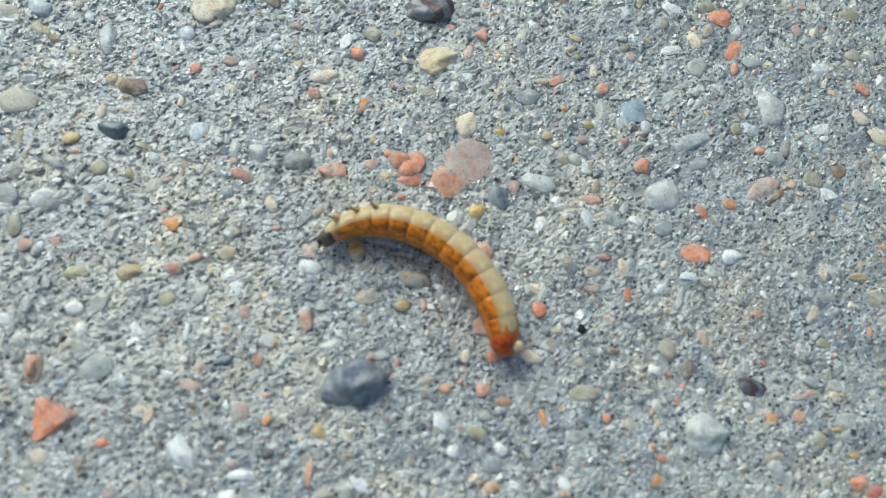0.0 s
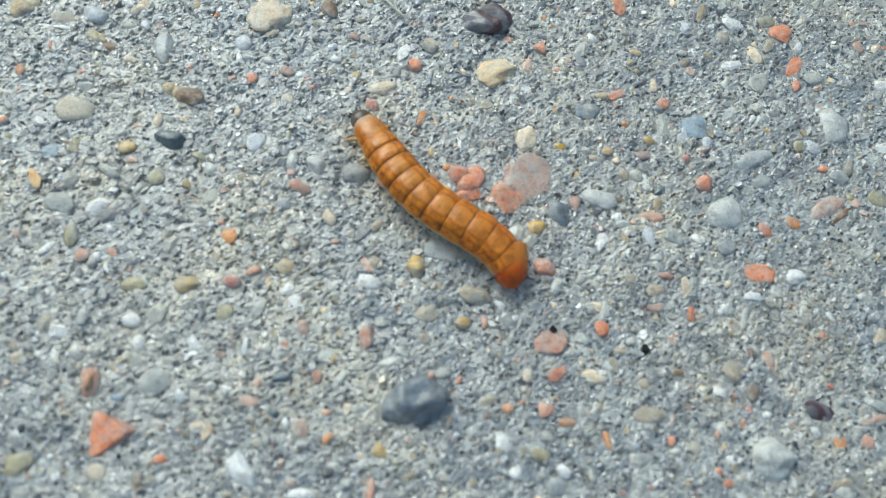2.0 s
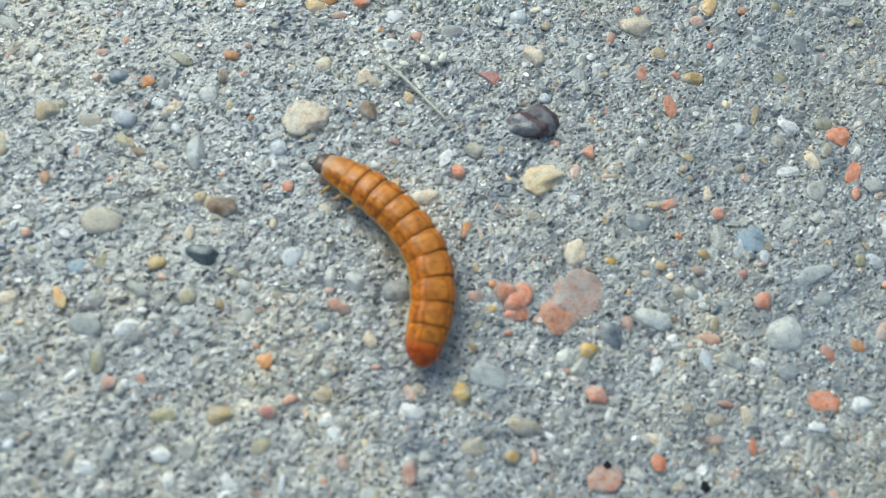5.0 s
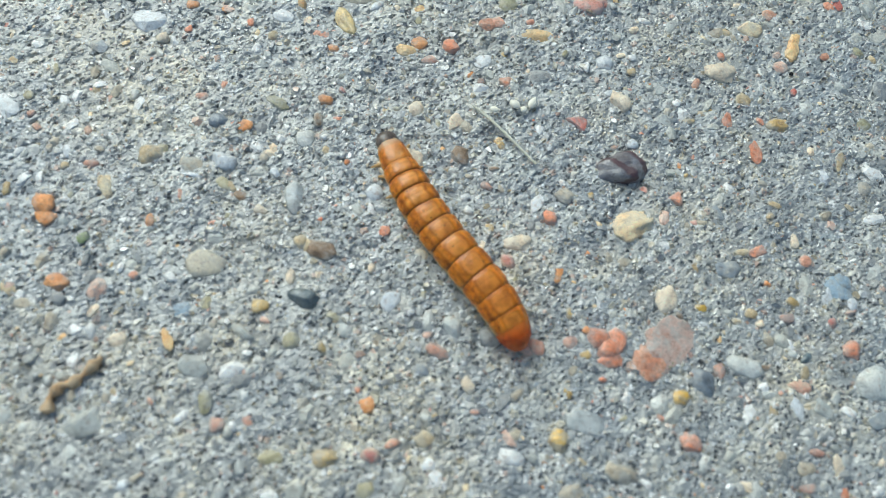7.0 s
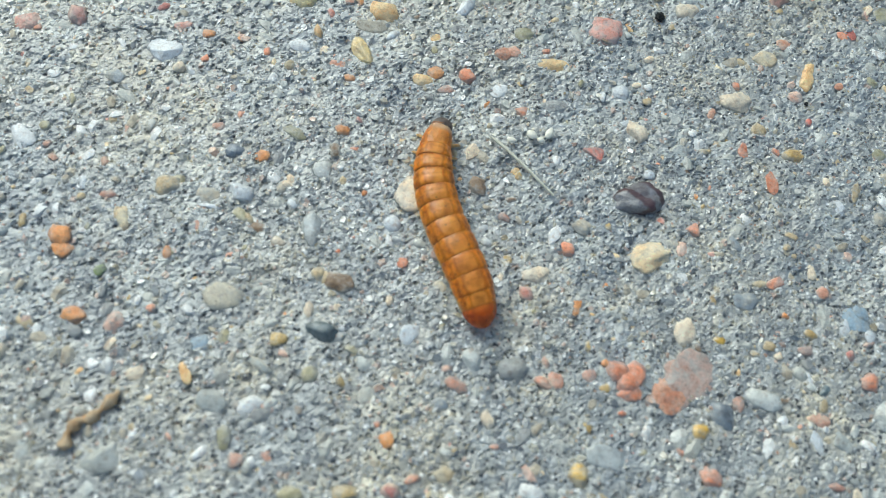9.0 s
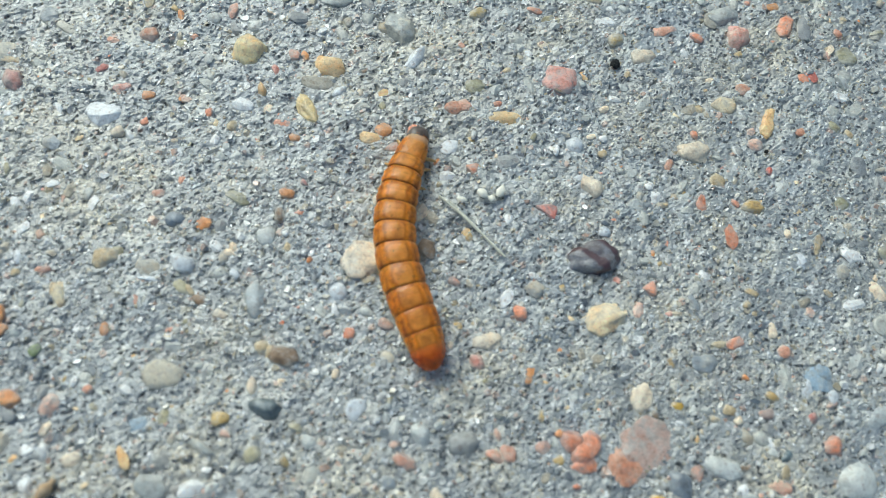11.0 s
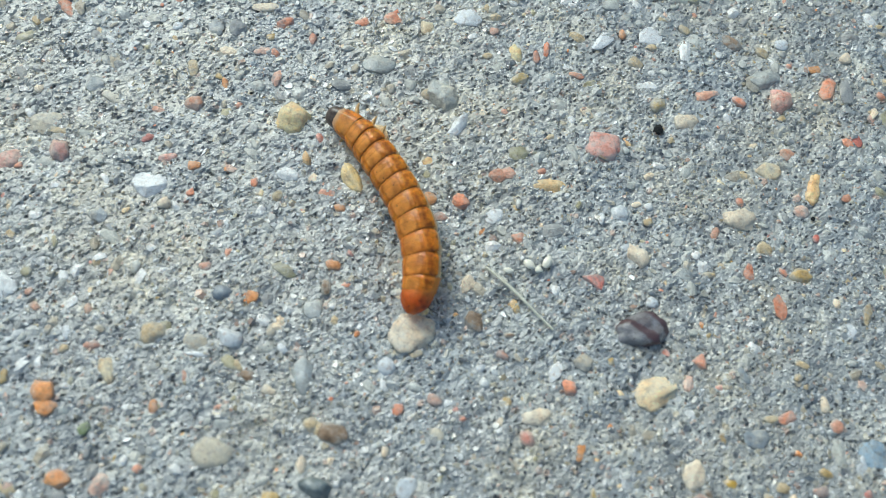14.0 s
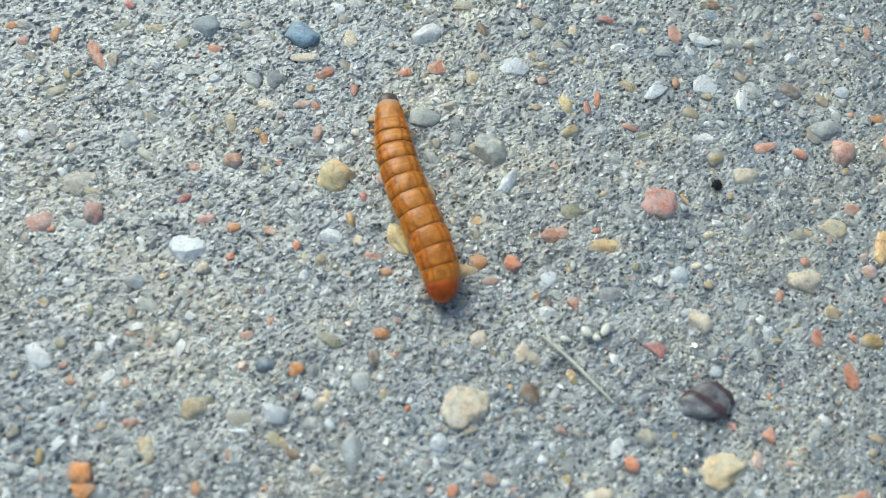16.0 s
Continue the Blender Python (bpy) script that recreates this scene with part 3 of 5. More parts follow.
# ---------------------------------------------------------------- small loose things
def grass_stem():
    bm = bmesh.new()
    pts = [(STEM_A[0] + (STEM_B[0] - STEM_A[0]) * u + 0.12 * math.sin(3 * u), STEM_A[1] + (STEM_B[1] - STEM_A[1]) * u + 0.08 * math.sin(5 * u),
            0.42 + 0.06 * math.sin(4 * u)) for u in (i / 14 for i in range(15))]
    tube(bm, [Vector(p) * MM for p in pts], [(0.165 - 0.07 * abs(i / 14 - 0.5)) * MM for i in range(15)], 8)
    stem = part("grass_stem", bm, STRAW, None)
    bm = bmesh.new()
    side = [(p[0] + 0.30 + 0.02 * i, p[1] + 0.22 - 0.04 * i, 0.20) for i, p in enumerate(pts[1:9])]
    tube(bm, [Vector(p) * MM for p in side], [0.055 * MM] * 8, 6)
    part("fibre", bm, STRAW, stem)
    return tagged(stem, "thin dry straw-coloured grass stem lying on the concrete", "grass stem")


def seed(x, y, length, width, turn):
    bm = bmesh.new()
    bmesh.ops.create_uvsphere(bm, u_segments=14, v_segments=10, radius=1)
    for v in bm.verts:
        v.co.y *= 1 - 0.6 * max(0, v.co.x) ** 1.5
        v.co.z *= 0.75
        v.co += 0.08 * noise.noise_vector(v.co * 2 + Vector((x, y, 0)))
    bmesh.ops.scale(bm, vec=(length * 0.56 * MM, width * 0.56 * MM, width * 0.42 * MM), verts=bm.verts)
    ob = tagged(part("seed", bm, SEED, None), "tiny ivory white seed lying on the concrete", "seed", "scattered seeds")
    ob.matrix_world = pose(x * MM, y * MM, (width * 0.30 + 0.30) * MM, 0, 0, turn)
    SPOTS.append((x, y, 1.1, 1.1, 0.0, 0.3))
    return ob


# a black lump added to stand in for a dark hole in the surface
def dark_hole_lump(x, y, size, turn):
    bm = bmesh.new()
    bmesh.ops.create_icosphere(bm, subdivisions=3, radius=1)
    for v in bm.verts:
        d = noise.noise(v.co * 2.3 + Vector((x, y, 1))) + 0.6 * noise.noise(v.co * 5 + Vector((y, x, 3)))
        v.co *= 1 + 0.5 * d
        v.co.z *= 0.55
    bmesh.ops.scale(bm, vec=(size / 2 * MM,) * 3, verts=bm.verts)
    ob = tagged(part("soil_crumb", bm, HOLE_BLACK, None), "small black lump standing in for a dark hole in the concrete", "soil crumb", "black crumbs")
    ob.matrix_world = pose(x * MM, y * MM, 0.12 * size * MM, 0, 0, turn)
    return ob


def plant_husk(line):
    """A dry curled scrap of plant, thick and ragged, along a line in mm."""
    bm = bmesh.new()
    pts, radii = [], []
    for (xa, ya), (xb, yb) in zip(line, line[1:]):
        for i in range(4):
            u = i / 4
            pts.append((xa + (xb - xa) * u, ya + (yb - ya) * u, 0.18))
    for i, p in enumerate(pts):
        radii.append((0.42 + 0.18 * math.sin(i * 1.1) + 0.16 * noise.noise(Vector((i * 0.7, 0, 5)))) * MM)
    radii[0] = radii[-1] = 0.15 * MM
    tube(bm, [Vector(p) * MM for p in pts], radii, 10)
    for v in bm.verts:
        v.co += 0.12 * MM * noise.noise_vector(v.co * 1500)
    return tagged(part("plant_husk", bm, HUSK, None), "curled tan dry scrap of plant on the concrete", "plant scrap")


SPOTS = []      # places taken by stones and seeds
STEM_A, STEM_B = (-23.4, 48.6), (-15.7, 44.0)
grass_stem()
seed(-19.2, 49.9, 1.20, 0.85, -25)
seed(-17.5, 50.6, 1.30, 0.80, 75)
seed(-18.2, 49.6, 0.75, 0.65, 0)
seed(-21.1, 48.8, 1.00, 0.55, 0)
dark_hole_lump(14.4, 15.4, 0.86, 40)
dark_hole_lump(-8.3, 68.7, 1.03, 52)
dark_hole_lump(5.7, 15.2, 0.60, 30)
dark_hole_lump(9.1, 62.3, 0.43, 50)
plant_husk([(-52.2, 8.8), (-52.5, 10.2), (-52.1, 11.4), (-51.2, 11.8), (-50.5, 12.9), (-49.9, 14.2), (-49.5, 15.0)])

# ---------------------------------------------------------------- pebbles set in the concrete
def rock(kind, fine):
    """A pebble one unit in radius: rounded, or cut by flat breaks."""
    rng = random.Random(kind * 7 + 3)
    bm = bmesh.new()
    bmesh.ops.create_icosphere(bm, subdivisions=4 if fine == 2 else 3 if fine else 2, radius=1)
    shift = Vector((kind * 3.7, kind * 1.3, 5))
    cuts = []
    for _ in range(0 if kind < 3 else 9 if kind < 8 else 4 if kind < 12 else 5):
        n = Vector((rng.gauss(0, 1), rng.gauss(0, 1), rng.gauss(0, 0.7))).normalized()
        cuts.append((n, rng.uniform(0.52, 0.82) if kind < 14 else rng.uniform(0.72, 0.9)))
    if kind == 12:      # a three-sided broken piece with a slanting top
        cuts = [(Vector((math.cos(a), math.sin(a), 0.25)).normalized(), 0.6) for a in (4.2, 0.1, 2.2)] + [(Vector((0.2, 0.3, 0.93)), 0.55)]
    elif kind == 13:    # a rounded stone with one worn flat
        cuts = [(Vector((-0.30, 0.28, 0.91)), 0.66), (Vector((0.75, -0.45, 0.48)), 0.72)]
    for v in bm.verts:
        p = v.co.copy()
        v.co *= 1 + (0.18 if kind in (12, 13) else 0.36 if kind > 2 else 0.3) * noise.noise(p * 1.1 + shift) + (0.19 if kind < 3 else 0.12 if kind < 8 else 0.17) * noise.noise(p * 2.4 + shift)
        for n, d in cuts:
            over = v.co.dot(n) - d
            if over > 0:
                v.co -= n * over * (0.93 if kind < 14 else 0.75)
        v.co *= 1 + (0.045 if kind < 8 else 0.075) * noise.noise(p * 6 + shift) + (0.02 * noise.noise(p * 14 + shift) if fine else 0)
    wide = [max(abs(v.co[i]) for v in bm.verts) for i in range(3)]
    bmesh.ops.scale(bm, vec=[1 / w for w in wide], verts=bm.verts)
    me = bpy.data.meshes.new("pebble")
    bm.to_mesh(me)
    bm.free()
    for p in me.polygons:
        p.use_smooth = True
    return me


ROCKS, SMALL = {}, []
LOOKS = {"coral": "coral orange", "orange": "bright orange", "salmon": "dull salmon", "red": "brick red", "pink": "pink granite", "mauve": "mottled mauve",
         "peach": "peach", "ochre": "ochre brown", "gold": "golden yellow", "amber": "amber yellow", "corn": "corn yellow", "oat": "oat-coloured", "rose": "rose pink",
         "azure": "speckled blue", "cream": "cream white", "sandy": "sandy yellow", "tan": "tan", "beige": "beige", "olive": "olive", "green": "mossy green",
         "white": "white quartz", "ivory": "ivory", "pale": "pale grey", "quartz": "milky quartz", "grey": "grey", "slate": "dark slate", "bluegrey": "blue-grey",
         "blue": "pale blue", "charcoal": "charcoal", "purple": "purple maroon-veined", "brown": "brown"}
ROUND = ("slate", "bluegrey", "grey", "gold", "mauve", "olive")


def pebble(colour, x, y, length, width, turn, proud=0.0, shape=None):
    """A stone bedded in the concrete, in mm; proud: how far it stands out, as a share of its half width."""
    n = len(SPOTS)
    SPOTS.append((x, y, length / 2, width / 2, radians(turn), 0.74 if proud > 0.3 else 0.6))
    kind = n * 5 % 3 if colour in ROUND and n % 3 else 14 + n % 6 if n % 5 < 3 else 8 + n % 4 if n % 5 == 3 else 3 + n % 5
    if shape is not None:
        kind = shape
    a, b = length / 2 * 1.06, width / 2 * 1.06
    out = max(0.15, (0.66 if proud < 0.7 else 0.85) * proud * b if proud else (0.12 + 0.13 * (n * 37 % 10) / 10) * b)
    c = out / 0.66
    z = float(height_at(x, y)) * 0.5 + out - c
    tilt = ((n * 53 % 21) - 10) * (0.6 if proud else 0.25)
    place = pose(x * MM, y * MM, z * MM, tilt, tilt * 0.6, turn + (180 if n % 2 else 0)) @ Matrix.Diagonal((a * MM, b * MM, c * MM, 1))
    if length * width < 1.15 and not proud:
        SMALL.append((kind, colour, place))
        return None
    fine = 2 if length > 4.4 else 1 if length > 1.9 else 0
    if (kind, fine, colour) not in ROCKS:
        ROCKS[kind, fine, colour] = me = rock(kind, fine)
        me.materials.append(STONES[colour])
    ob = new("pebble", ROCKS[kind, fine, colour])
    ob.parent = ground
    ob.matrix_local = place
    if proud > 0.1 and length > 2.2:
        tagged(ob, LOOKS[colour] + " pebble bedded in the concrete")
    return ob


pebble("ivory", 30.5, 43.3, 4.2, 3.2, 98, 0.55, 1)
pebble("ivory", 20.3, 30.8, 3.8, 3.5, 14, 0.55, 2)
pebble("ivory", 8.2, 29.3, 3.9, 2.4, 4, 0.55, 9)
pebble("blue", 15.9, 39.3, 3.6, 2.8, 15, 0.12, 8)
pebble("ochre", -27.8, 11.3, 2.5, 1.8, 14, 0.55, 2)
pebble("salmon", -10.6, 10.4, 2.4, 1.7, 120, 0.55, 9)
pebble("mauve", -14.2, 1.6, 1.9, 1.8, 13, 0.12, 9)
pebble("white", -17.9, -3.1, 3.7, 2.4, 142, 0.55, 6)
pebble("olive", -36.2, -6.6, 2.4, 1.9, 34, 0.12, 8)
pebble("cream", -29.8, -6.0, 1.7, 1.5, 13)
pebble("pale", -27.7, 2.3, 2.9, 2.2, 34, 0.12, 3)
pebble("coral", 3.7, 20.7, 2.3, 2.2, 14, 0.55, 9)
pebble("white", 27.9, 25.9, 2.3, 1.7, 14, 0.55, 2)
pebble("oat", -43.8, 25.4, 3.9, 2.8, 173, 0.35, 16)
pebble("ivory", -19.6, 25.4, 2.5, 2.6, 15, 0.6, 5)
pebble("salmon", -20.4, 23.1, 2.6, 1.5, 178, 0.55, 9)
pebble("pale", -41.4, 16.2, 3.1, 2.3, 14, 0.12, 9)
pebble("white", -58.7, 49.3, 4.8, 3.3, 168, 0.55, 13)
pebble("cream", -56.7, 47.6, 1.4, 1.5, 14, 0.55)
pebble("oat", -71.4, 53.2, 3.8, 2.7, 9, 0.12, 2)
pebble("rose", -68.9, 50.8, 2.3, 3.0, 15, 0.55, 9)
pebble("pale", -40.0, 69.2, 4.0, 3.0, 38, 0.3, 5)
pebble("pale", -32.6, 67.0, 4.5, 4.0, 160, 0.55, 9)
pebble("tan", -33.7, 66.7, 1.6, 1.7, 15, 0.55)
pebble("peach", -37.9, 60.8, 3.6, 3.2, 15, 0.55, 9)
pebble("amber", -39.0, 55.2, 4.8, 2.3, 131, 0.6, 15)
pebble("beige", -38.8, 58.2, 3.4, 1.8, 3)
pebble("white", -36.3, 57.8, 1.9, 1.2, 53, 0.55)
pebble("salmon", -40.6, 52.9, 2.9, 1.9, 3, 0.12, 8)
pebble("orange", -39.4, 51.3, 1.4, 1.0, 14, 0.55)
pebble("peach", -44.1, 55.8, 1.1, 1.9, 15, 0.55)
pebble("white", -45.5, 53.8, 2.4, 1.7, 173)
pebble("white", -29.6, 64.1, 3.4, 1.8, 69, 0.55, 6)
pebble("white", -46.2, 36.1, 2.7, 3.5, 47, 0.55, 5)
pebble("beige", -48.5, 34.9, 2.8, 2.0, 14, 0.12, 9)
pebble("white", -48.4, 33.7, 2.7, 0.7, 14)
pebble("tan", -52.9, 34.6, 2.6, 2.4, 14, 0.55, 2)
pebble("sandy", -55.8, 30.3, 2.8, 1.5, 123, 0.55, 8)
pebble("orange", -60.6, 27.4, 2.6, 2.6, 14, 0.55, 9)
pebble("orange", -60.1, 25.9, 2.4, 1.9, 4, 0.55, 4)
pebble("orange", -56.4, 20.3, 2.5, 1.8, 13, 0.55, 4)
pebble("grey", -55.7, 18.8, 1.3, 1.2, 13)
pebble("brown", -33.7, 29.9, 3.7, 2.5, 9, 0.55, 9)
pebble("tan", -36.1, 29.9, 1.5, 1.7, 14, 0.55)
pebble("ochre", -37.7, 22.9, 1.7, 1.4, 13)
pebble("salmon", -25.6, 34.9, 2.0, 1.7, 14, 0.55, 5)
pebble("coral", -28.5, 33.1, 1.1, 1.2, 14)
pebble("oat", -24.5, 31.7, 1.5, 1.9, 14)
pebble("sandy", -4.9, 40.3, 4.7, 3.3, 28, 0.55, 2)
pebble("cream", -15.7, 35.4, 3.0, 1.9, 14, 0.55, 8)
pebble("rose", -16.1, 33.4, 1.6, 1.6, 14, 0.55, 9)
pebble("cream", -0.4, 33.5, 3.1, 2.2, 90, 0.55, 0)
pebble("coral", -1.0, 44.4, 1.7, 1.6, 14, 0.55, 12)
pebble("coral", -13.2, 38.8, 1.6, 1.6, 14, 0.55, 9)
pebble("salmon", -20.0, 40.4, 1.3, 1.1, 14, 0.55)
pebble("tan", 8.9, 46.4, 1.6, 1.0, 14)
pebble("coral", 7.9, 41.0, 2.0, 1.3, 32, 0.55)
pebble("tan", 6.3, 40.4, 1.6, 1.0, 14)
pebble("bluegrey", 5.1, 38.3, 2.7, 1.8, 14)
pebble("white", 15.1, 38.1, 1.5, 2.1, 13)
pebble("ochre", 11.9, 36.6, 1.5, 1.1, 13, 0.55)
pebble("red", 15.7, 35.5, 1.1, 1.3, 13, 0.55)
pebble("salmon", 11.5, 34.9, 1.6, 1.0, 13)
pebble("coral", 17.9, 33.4, 1.9, 1.9, 13, 0.55, 8)
pebble("grey", -15.8, 25.7, 2.9, 2.4, 13, 0.55, 1)
pebble("coral", -12.9, 25.4, 2.0, 1.4, 13, 0.55)
pebble("peach", -18.8, 59.3, 4.3, 1.9, 6, 0.55, 1)
pebble("rose", -13.7, 65.5, 4.1, 4.2, 172, 0.55, 14)
pebble("cream", -5.3, 70.5, 2.9, 2.2, 15, 0.55, 1)
pebble("pale", 2.7, 78.0, 4.2, 2.6, 36, 0.55, 9)
pebble("rose", 4.9, 76.0, 2.7, 3.4, 15, 0.55, 8)
pebble("coral", 10.1, 78.5, 3.6, 2.1, 85, 0.55, 9)
pebble("grey", 12.2, 79.1, 3.4, 1.7, 93)
pebble("sandy", 4.1, 66.8, 3.0, 2.6, 25, 0.55, 4)
pebble("peach", 9.0, 66.4, 4.6, 2.1, 87, 0.55, 9)
pebble("cream", 1.5, 60.4, 3.5, 2.7, 3, 0.55, 8)
pebble("cream", -8.8, 53.7, 3.0, 2.6, 161, 0.55, 9)
pebble("ochre", 8.2, 55.6, 2.4, 1.9, 14, 0.55)
pebble("corn", -25.3, 74.5, 2.6, 1.6, 110, 0.55)
pebble("cream", 11.9, 83.7, 1.6, 1.6, 15, 0.55)
pebble("white", -11.0, 57.9, 1.8, 2.0, 14, 0.55, 3)
pebble("coral", -20.8, 52.7, 1.5, 1.4, 172, 0.55, 12)
pebble("white", -23.7, 54.5, 2.1, 1.8, 14)
pebble("pink", -24.3, 59.1, 2.0, 1.7, 15)
pebble("coral", -27.4, 55.2, 2.0, 2.0, 14, 0.55, 4)
pebble("coral", 0.1, 74.7, 1.8, 1.6, 15, 0.55)
pebble("ochre", -8.7, 72.0, 1.9, 1.9, 15, 0.55, 8)
pebble("red", -12.3, 50.0, 2.7, 1.9, 173, 0.55, 12)
pebble("cream", -28.8, 40.5, 4.8, 4.2, 4, 0.5, 16)
pebble("tan", -28.2, 38.4, 1.6, 0.9, 35)
pebble("corn", -47.2, 60.4, 3.9, 4.4, 15, 0.6, 15)
pebble("gold", -7.9, 18.0, 2.1, 2.5, 13, 0.6, 15)
pebble("quartz", -6.0, 20.1, 3.5, 2.4, 172)
pebble("purple", -7.4, 46.0, 5.8, 3.6, 10, 0.7, 16)
pebble("charcoal", -33.7, 24.4, 4.0, 2.5, 14, 0.7, 5)
pebble("slate", -5.2, 5.8, 6.3, 5.5, 33, 0.8, 17)
pebble("coral", -4.3, 8.3, 1.0, 1.0, 13, 1.6)
pebble("coral", -30.0, -2.6, 4.7, 4.4, 12, 0.6, 12)
pebble("coral", -5.9, 28.3, 2.6, 2.7, 14, 0.55, 9)
pebble("coral", -4.5, 28.5, 2.2, 2.8, 14, 0.55, 4)
pebble("coral", -5.0, 27.5, 2.6, 2.8, 14, 0.55, 8)
pebble("coral", -4.6, 26.6, 2.8, 1.7, 14, 0.55, 11)
pebble("pink", -1.2, 27.4, 4.3, 4.2, 14, 0.18, 15)
pebble("mauve", 0.6, 29.2, 5.6, 5.0, 40, 0.16, 16)
pebble("brown", -43.1, 32.9, 1.5, 1.1, 162)
pebble("tan", -44.2, 33.5, 1.6, 0.9, 162)
pebble("orange", -34.1, 39.1, 0.6, 0.7, 15)
pebble("white", -30.6, 36.7, 1.7, 2.0, 15)
pebble("coral", -22.4, 33.6, 0.7, 0.6, 14)
pebble("beige", -22.0, 41.0, 1.2, 0.7, 15)
pebble("tan", -35.0, 29.6, 1.9, 1.6, 3)
pebble("cream", -35.8, 26.2, 1.0, 1.9, 14)
pebble("cream", -28.7, 29.1, 0.7, 1.1, 14)
pebble("olive", -33.9, 20.5, 1.5, 1.9, 163)
pebble("ochre", -31.0, 20.6, 1.0, 1.2, 14)
pebble("pale", -38.4, 20.1, 2.8, 1.1, 173)
pebble("orange", -11.1, 33.3, 1.9, 1.0, 86)
pebble("beige", -12.1, 41.5, 2.1, 1.9, 3)
pebble("white", -26.0, 26.5, 2.0, 2.0, 14)
pebble("bluegrey", -21.7, 20.9, 1.6, 1.3, 162)
pebble("cream", -17.0, 20.7, 1.5, 1.7, 14)
pebble("orange", -25.6, 16.7, 1.6, 1.6, 13)
pebble("coral", -26.7, 17.8, 0.7, 0.7, 13)
pebble("salmon", -15.9, 18.5, 1.1, 0.7, 13)
pebble("salmon", -37.9, 11.7, 1.4, 1.4, 13)
pebble("salmon", -35.4, 12.7, 1.4, 1.2, 13)
pebble("orange", -7.4, 28.6, 0.9, 0.9, 14)
pebble("salmon", -8.8, 27.0, 1.6, 1.3, 14)
pebble("ochre", -7.0, 26.3, 1.3, 1.0, 30)
pebble("salmon", -11.8, 25.7, 1.7, 1.7, 14)
pebble("salmon", -12.9, 27.2, 0.8, 1.2, 14)
pebble("coral", -5.1, 24.4, 0.8, 0.6, 14)
pebble("tan", 8.6, 45.0, 1.1, 1.0, 15)
pebble("salmon", 12.7, 41.2, 1.4, 1.4, 160)
pebble("orange", 9.1, 37.8, 0.8, 0.7, 14)
pebble("gold", 3.0, 33.7, 1.2, 1.1, 14)
pebble("white", 17.7, 38.0, 1.0, 1.4, 14)
pebble("salmon", 17.6, 37.2, 1.3, 0.6, 34)
pebble("tan", 7.9, 34.4, 1.4, 1.3, 14)
pebble("cream", 8.9, 33.7, 1.0, 0.9, 14)
pebble("blue", 16.6, 39.9, 1.8, 2.0, 14)
pebble("white", 13.6, 51.0, 2.1, 2.2, 15)
pebble("beige", 18.0, 50.8, 1.3, 1.7, 15)
pebble("olive", 22.4, 54.1, 1.9, 1.8, 15)
pebble("coral", 24.1, 53.2, 2.6, 2.4, 177)
pebble("cream", 21.7, 49.5, 2.4, 1.8, 159)
pebble("coral", 26.0, 49.6, 2.9, 1.7, 70)
pebble("coral", 26.4, 47.1, 1.7, 1.1, 78)
pebble("pale", 22.4, 46.4, 2.6, 2.0, 35)
pebble("pale", 28.0, 48.2, 2.4, 1.8, 35)
pebble("white", 28.7, 40.2, 2.0, 1.8, 14)
pebble("olive", 27.1, 40.0, 1.1, 1.4, 14)
pebble("white", 36.1, 42.2, 2.3, 1.4, 24)
pebble("white", 36.4, 41.0, 1.2, 0.9, 14)
pebble("coral", 40.2, 48.1, 2.0, 1.3, 3)
pebble("cream", 40.3, 44.6, 2.4, 1.7, 171)
pebble("cream", 42.5, 43.0, 2.9, 2.1, 171)
pebble("olive", 38.3, 57.1, 2.4, 2.0, 3)
pebble("salmon", 32.8, 53.8, 1.2, 1.6, 15)
pebble("beige", 39.1, 52.3, 1.9, 1.7, 14)
pebble("beige", 32.5, 39.1, 2.1, 1.2, 94)
pebble("pale", 31.4, 37.6, 2.0, 1.8, 3)
pebble("coral", 29.9, 38.1, 1.1, 0.9, 14)
pebble("pale", 23.5, 35.0, 2.4, 1.8, 14)
pebble("quartz", 22.4, 37.3, 4.4, 1.9, 29)
pebble("olive", 35.6, 36.2, 2.1, 1.9, 136)
pebble("brown", 38.2, 37.8, 1.7, 1.7, 14)
pebble("mauve", 30.4, 33.8, 4.1, 2.3, 42)
pebble("brown", 31.9, 33.4, 2.9, 0.8, 51)
pebble("orange", 27.1, 31.3, 1.6, 1.5, 14)
pebble("coral", 24.5, 29.9, 1.5, 1.7, 13)
pebble("salmon", 13.4, 28.5, 2.5, 1.5, 3)
pebble("tan", 13.6, 30.1, 1.4, 0.9, 80)
pebble("white", 13.3, 26.4, 2.4, 1.4, 118)
pebble("pale", 15.5, 27.1, 2.1, 2.1, 13)
pebble("white", 18.0, 27.4, 1.7, 1.1, 13)
pebble("bluegrey", 20.9, 27.4, 2.0, 1.7, 33)
pebble("slate", 4.3, 26.7, 3.3, 2.5, 125, 0.55, 15)
pebble("gold", 2.4, 24.7, 1.7, 1.6, 13, 0.55)
pebble("salmon", 5.5, 28.1, 1.8, 1.1, 100)
pebble("brown", 9.6, 29.4, 1.9, 0.8, 24)
pebble("charcoal", 13.6, 31.4, 1.5, 0.8, 53)
pebble("coral", 24.5, 25.5, 3.1, 2.3, 3)
pebble("coral", 15.4, 22.9, 1.7, 0.8, 3)
pebble("beige", 14.6, 21.3, 1.9, 1.4, 13)
pebble("white", 23.9, 22.9, 2.2, 1.2, 28)
pebble("coral", 18.2, 19.8, 1.9, 1.1, 108)
pebble("coral", 10.2, 16.4, 1.6, 1.4, 100)
pebble("salmon", 14.9, 19.6, 1.7, 0.9, 13)
pebble("pale", 23.4, 20.4, 2.8, 0.8, 87)
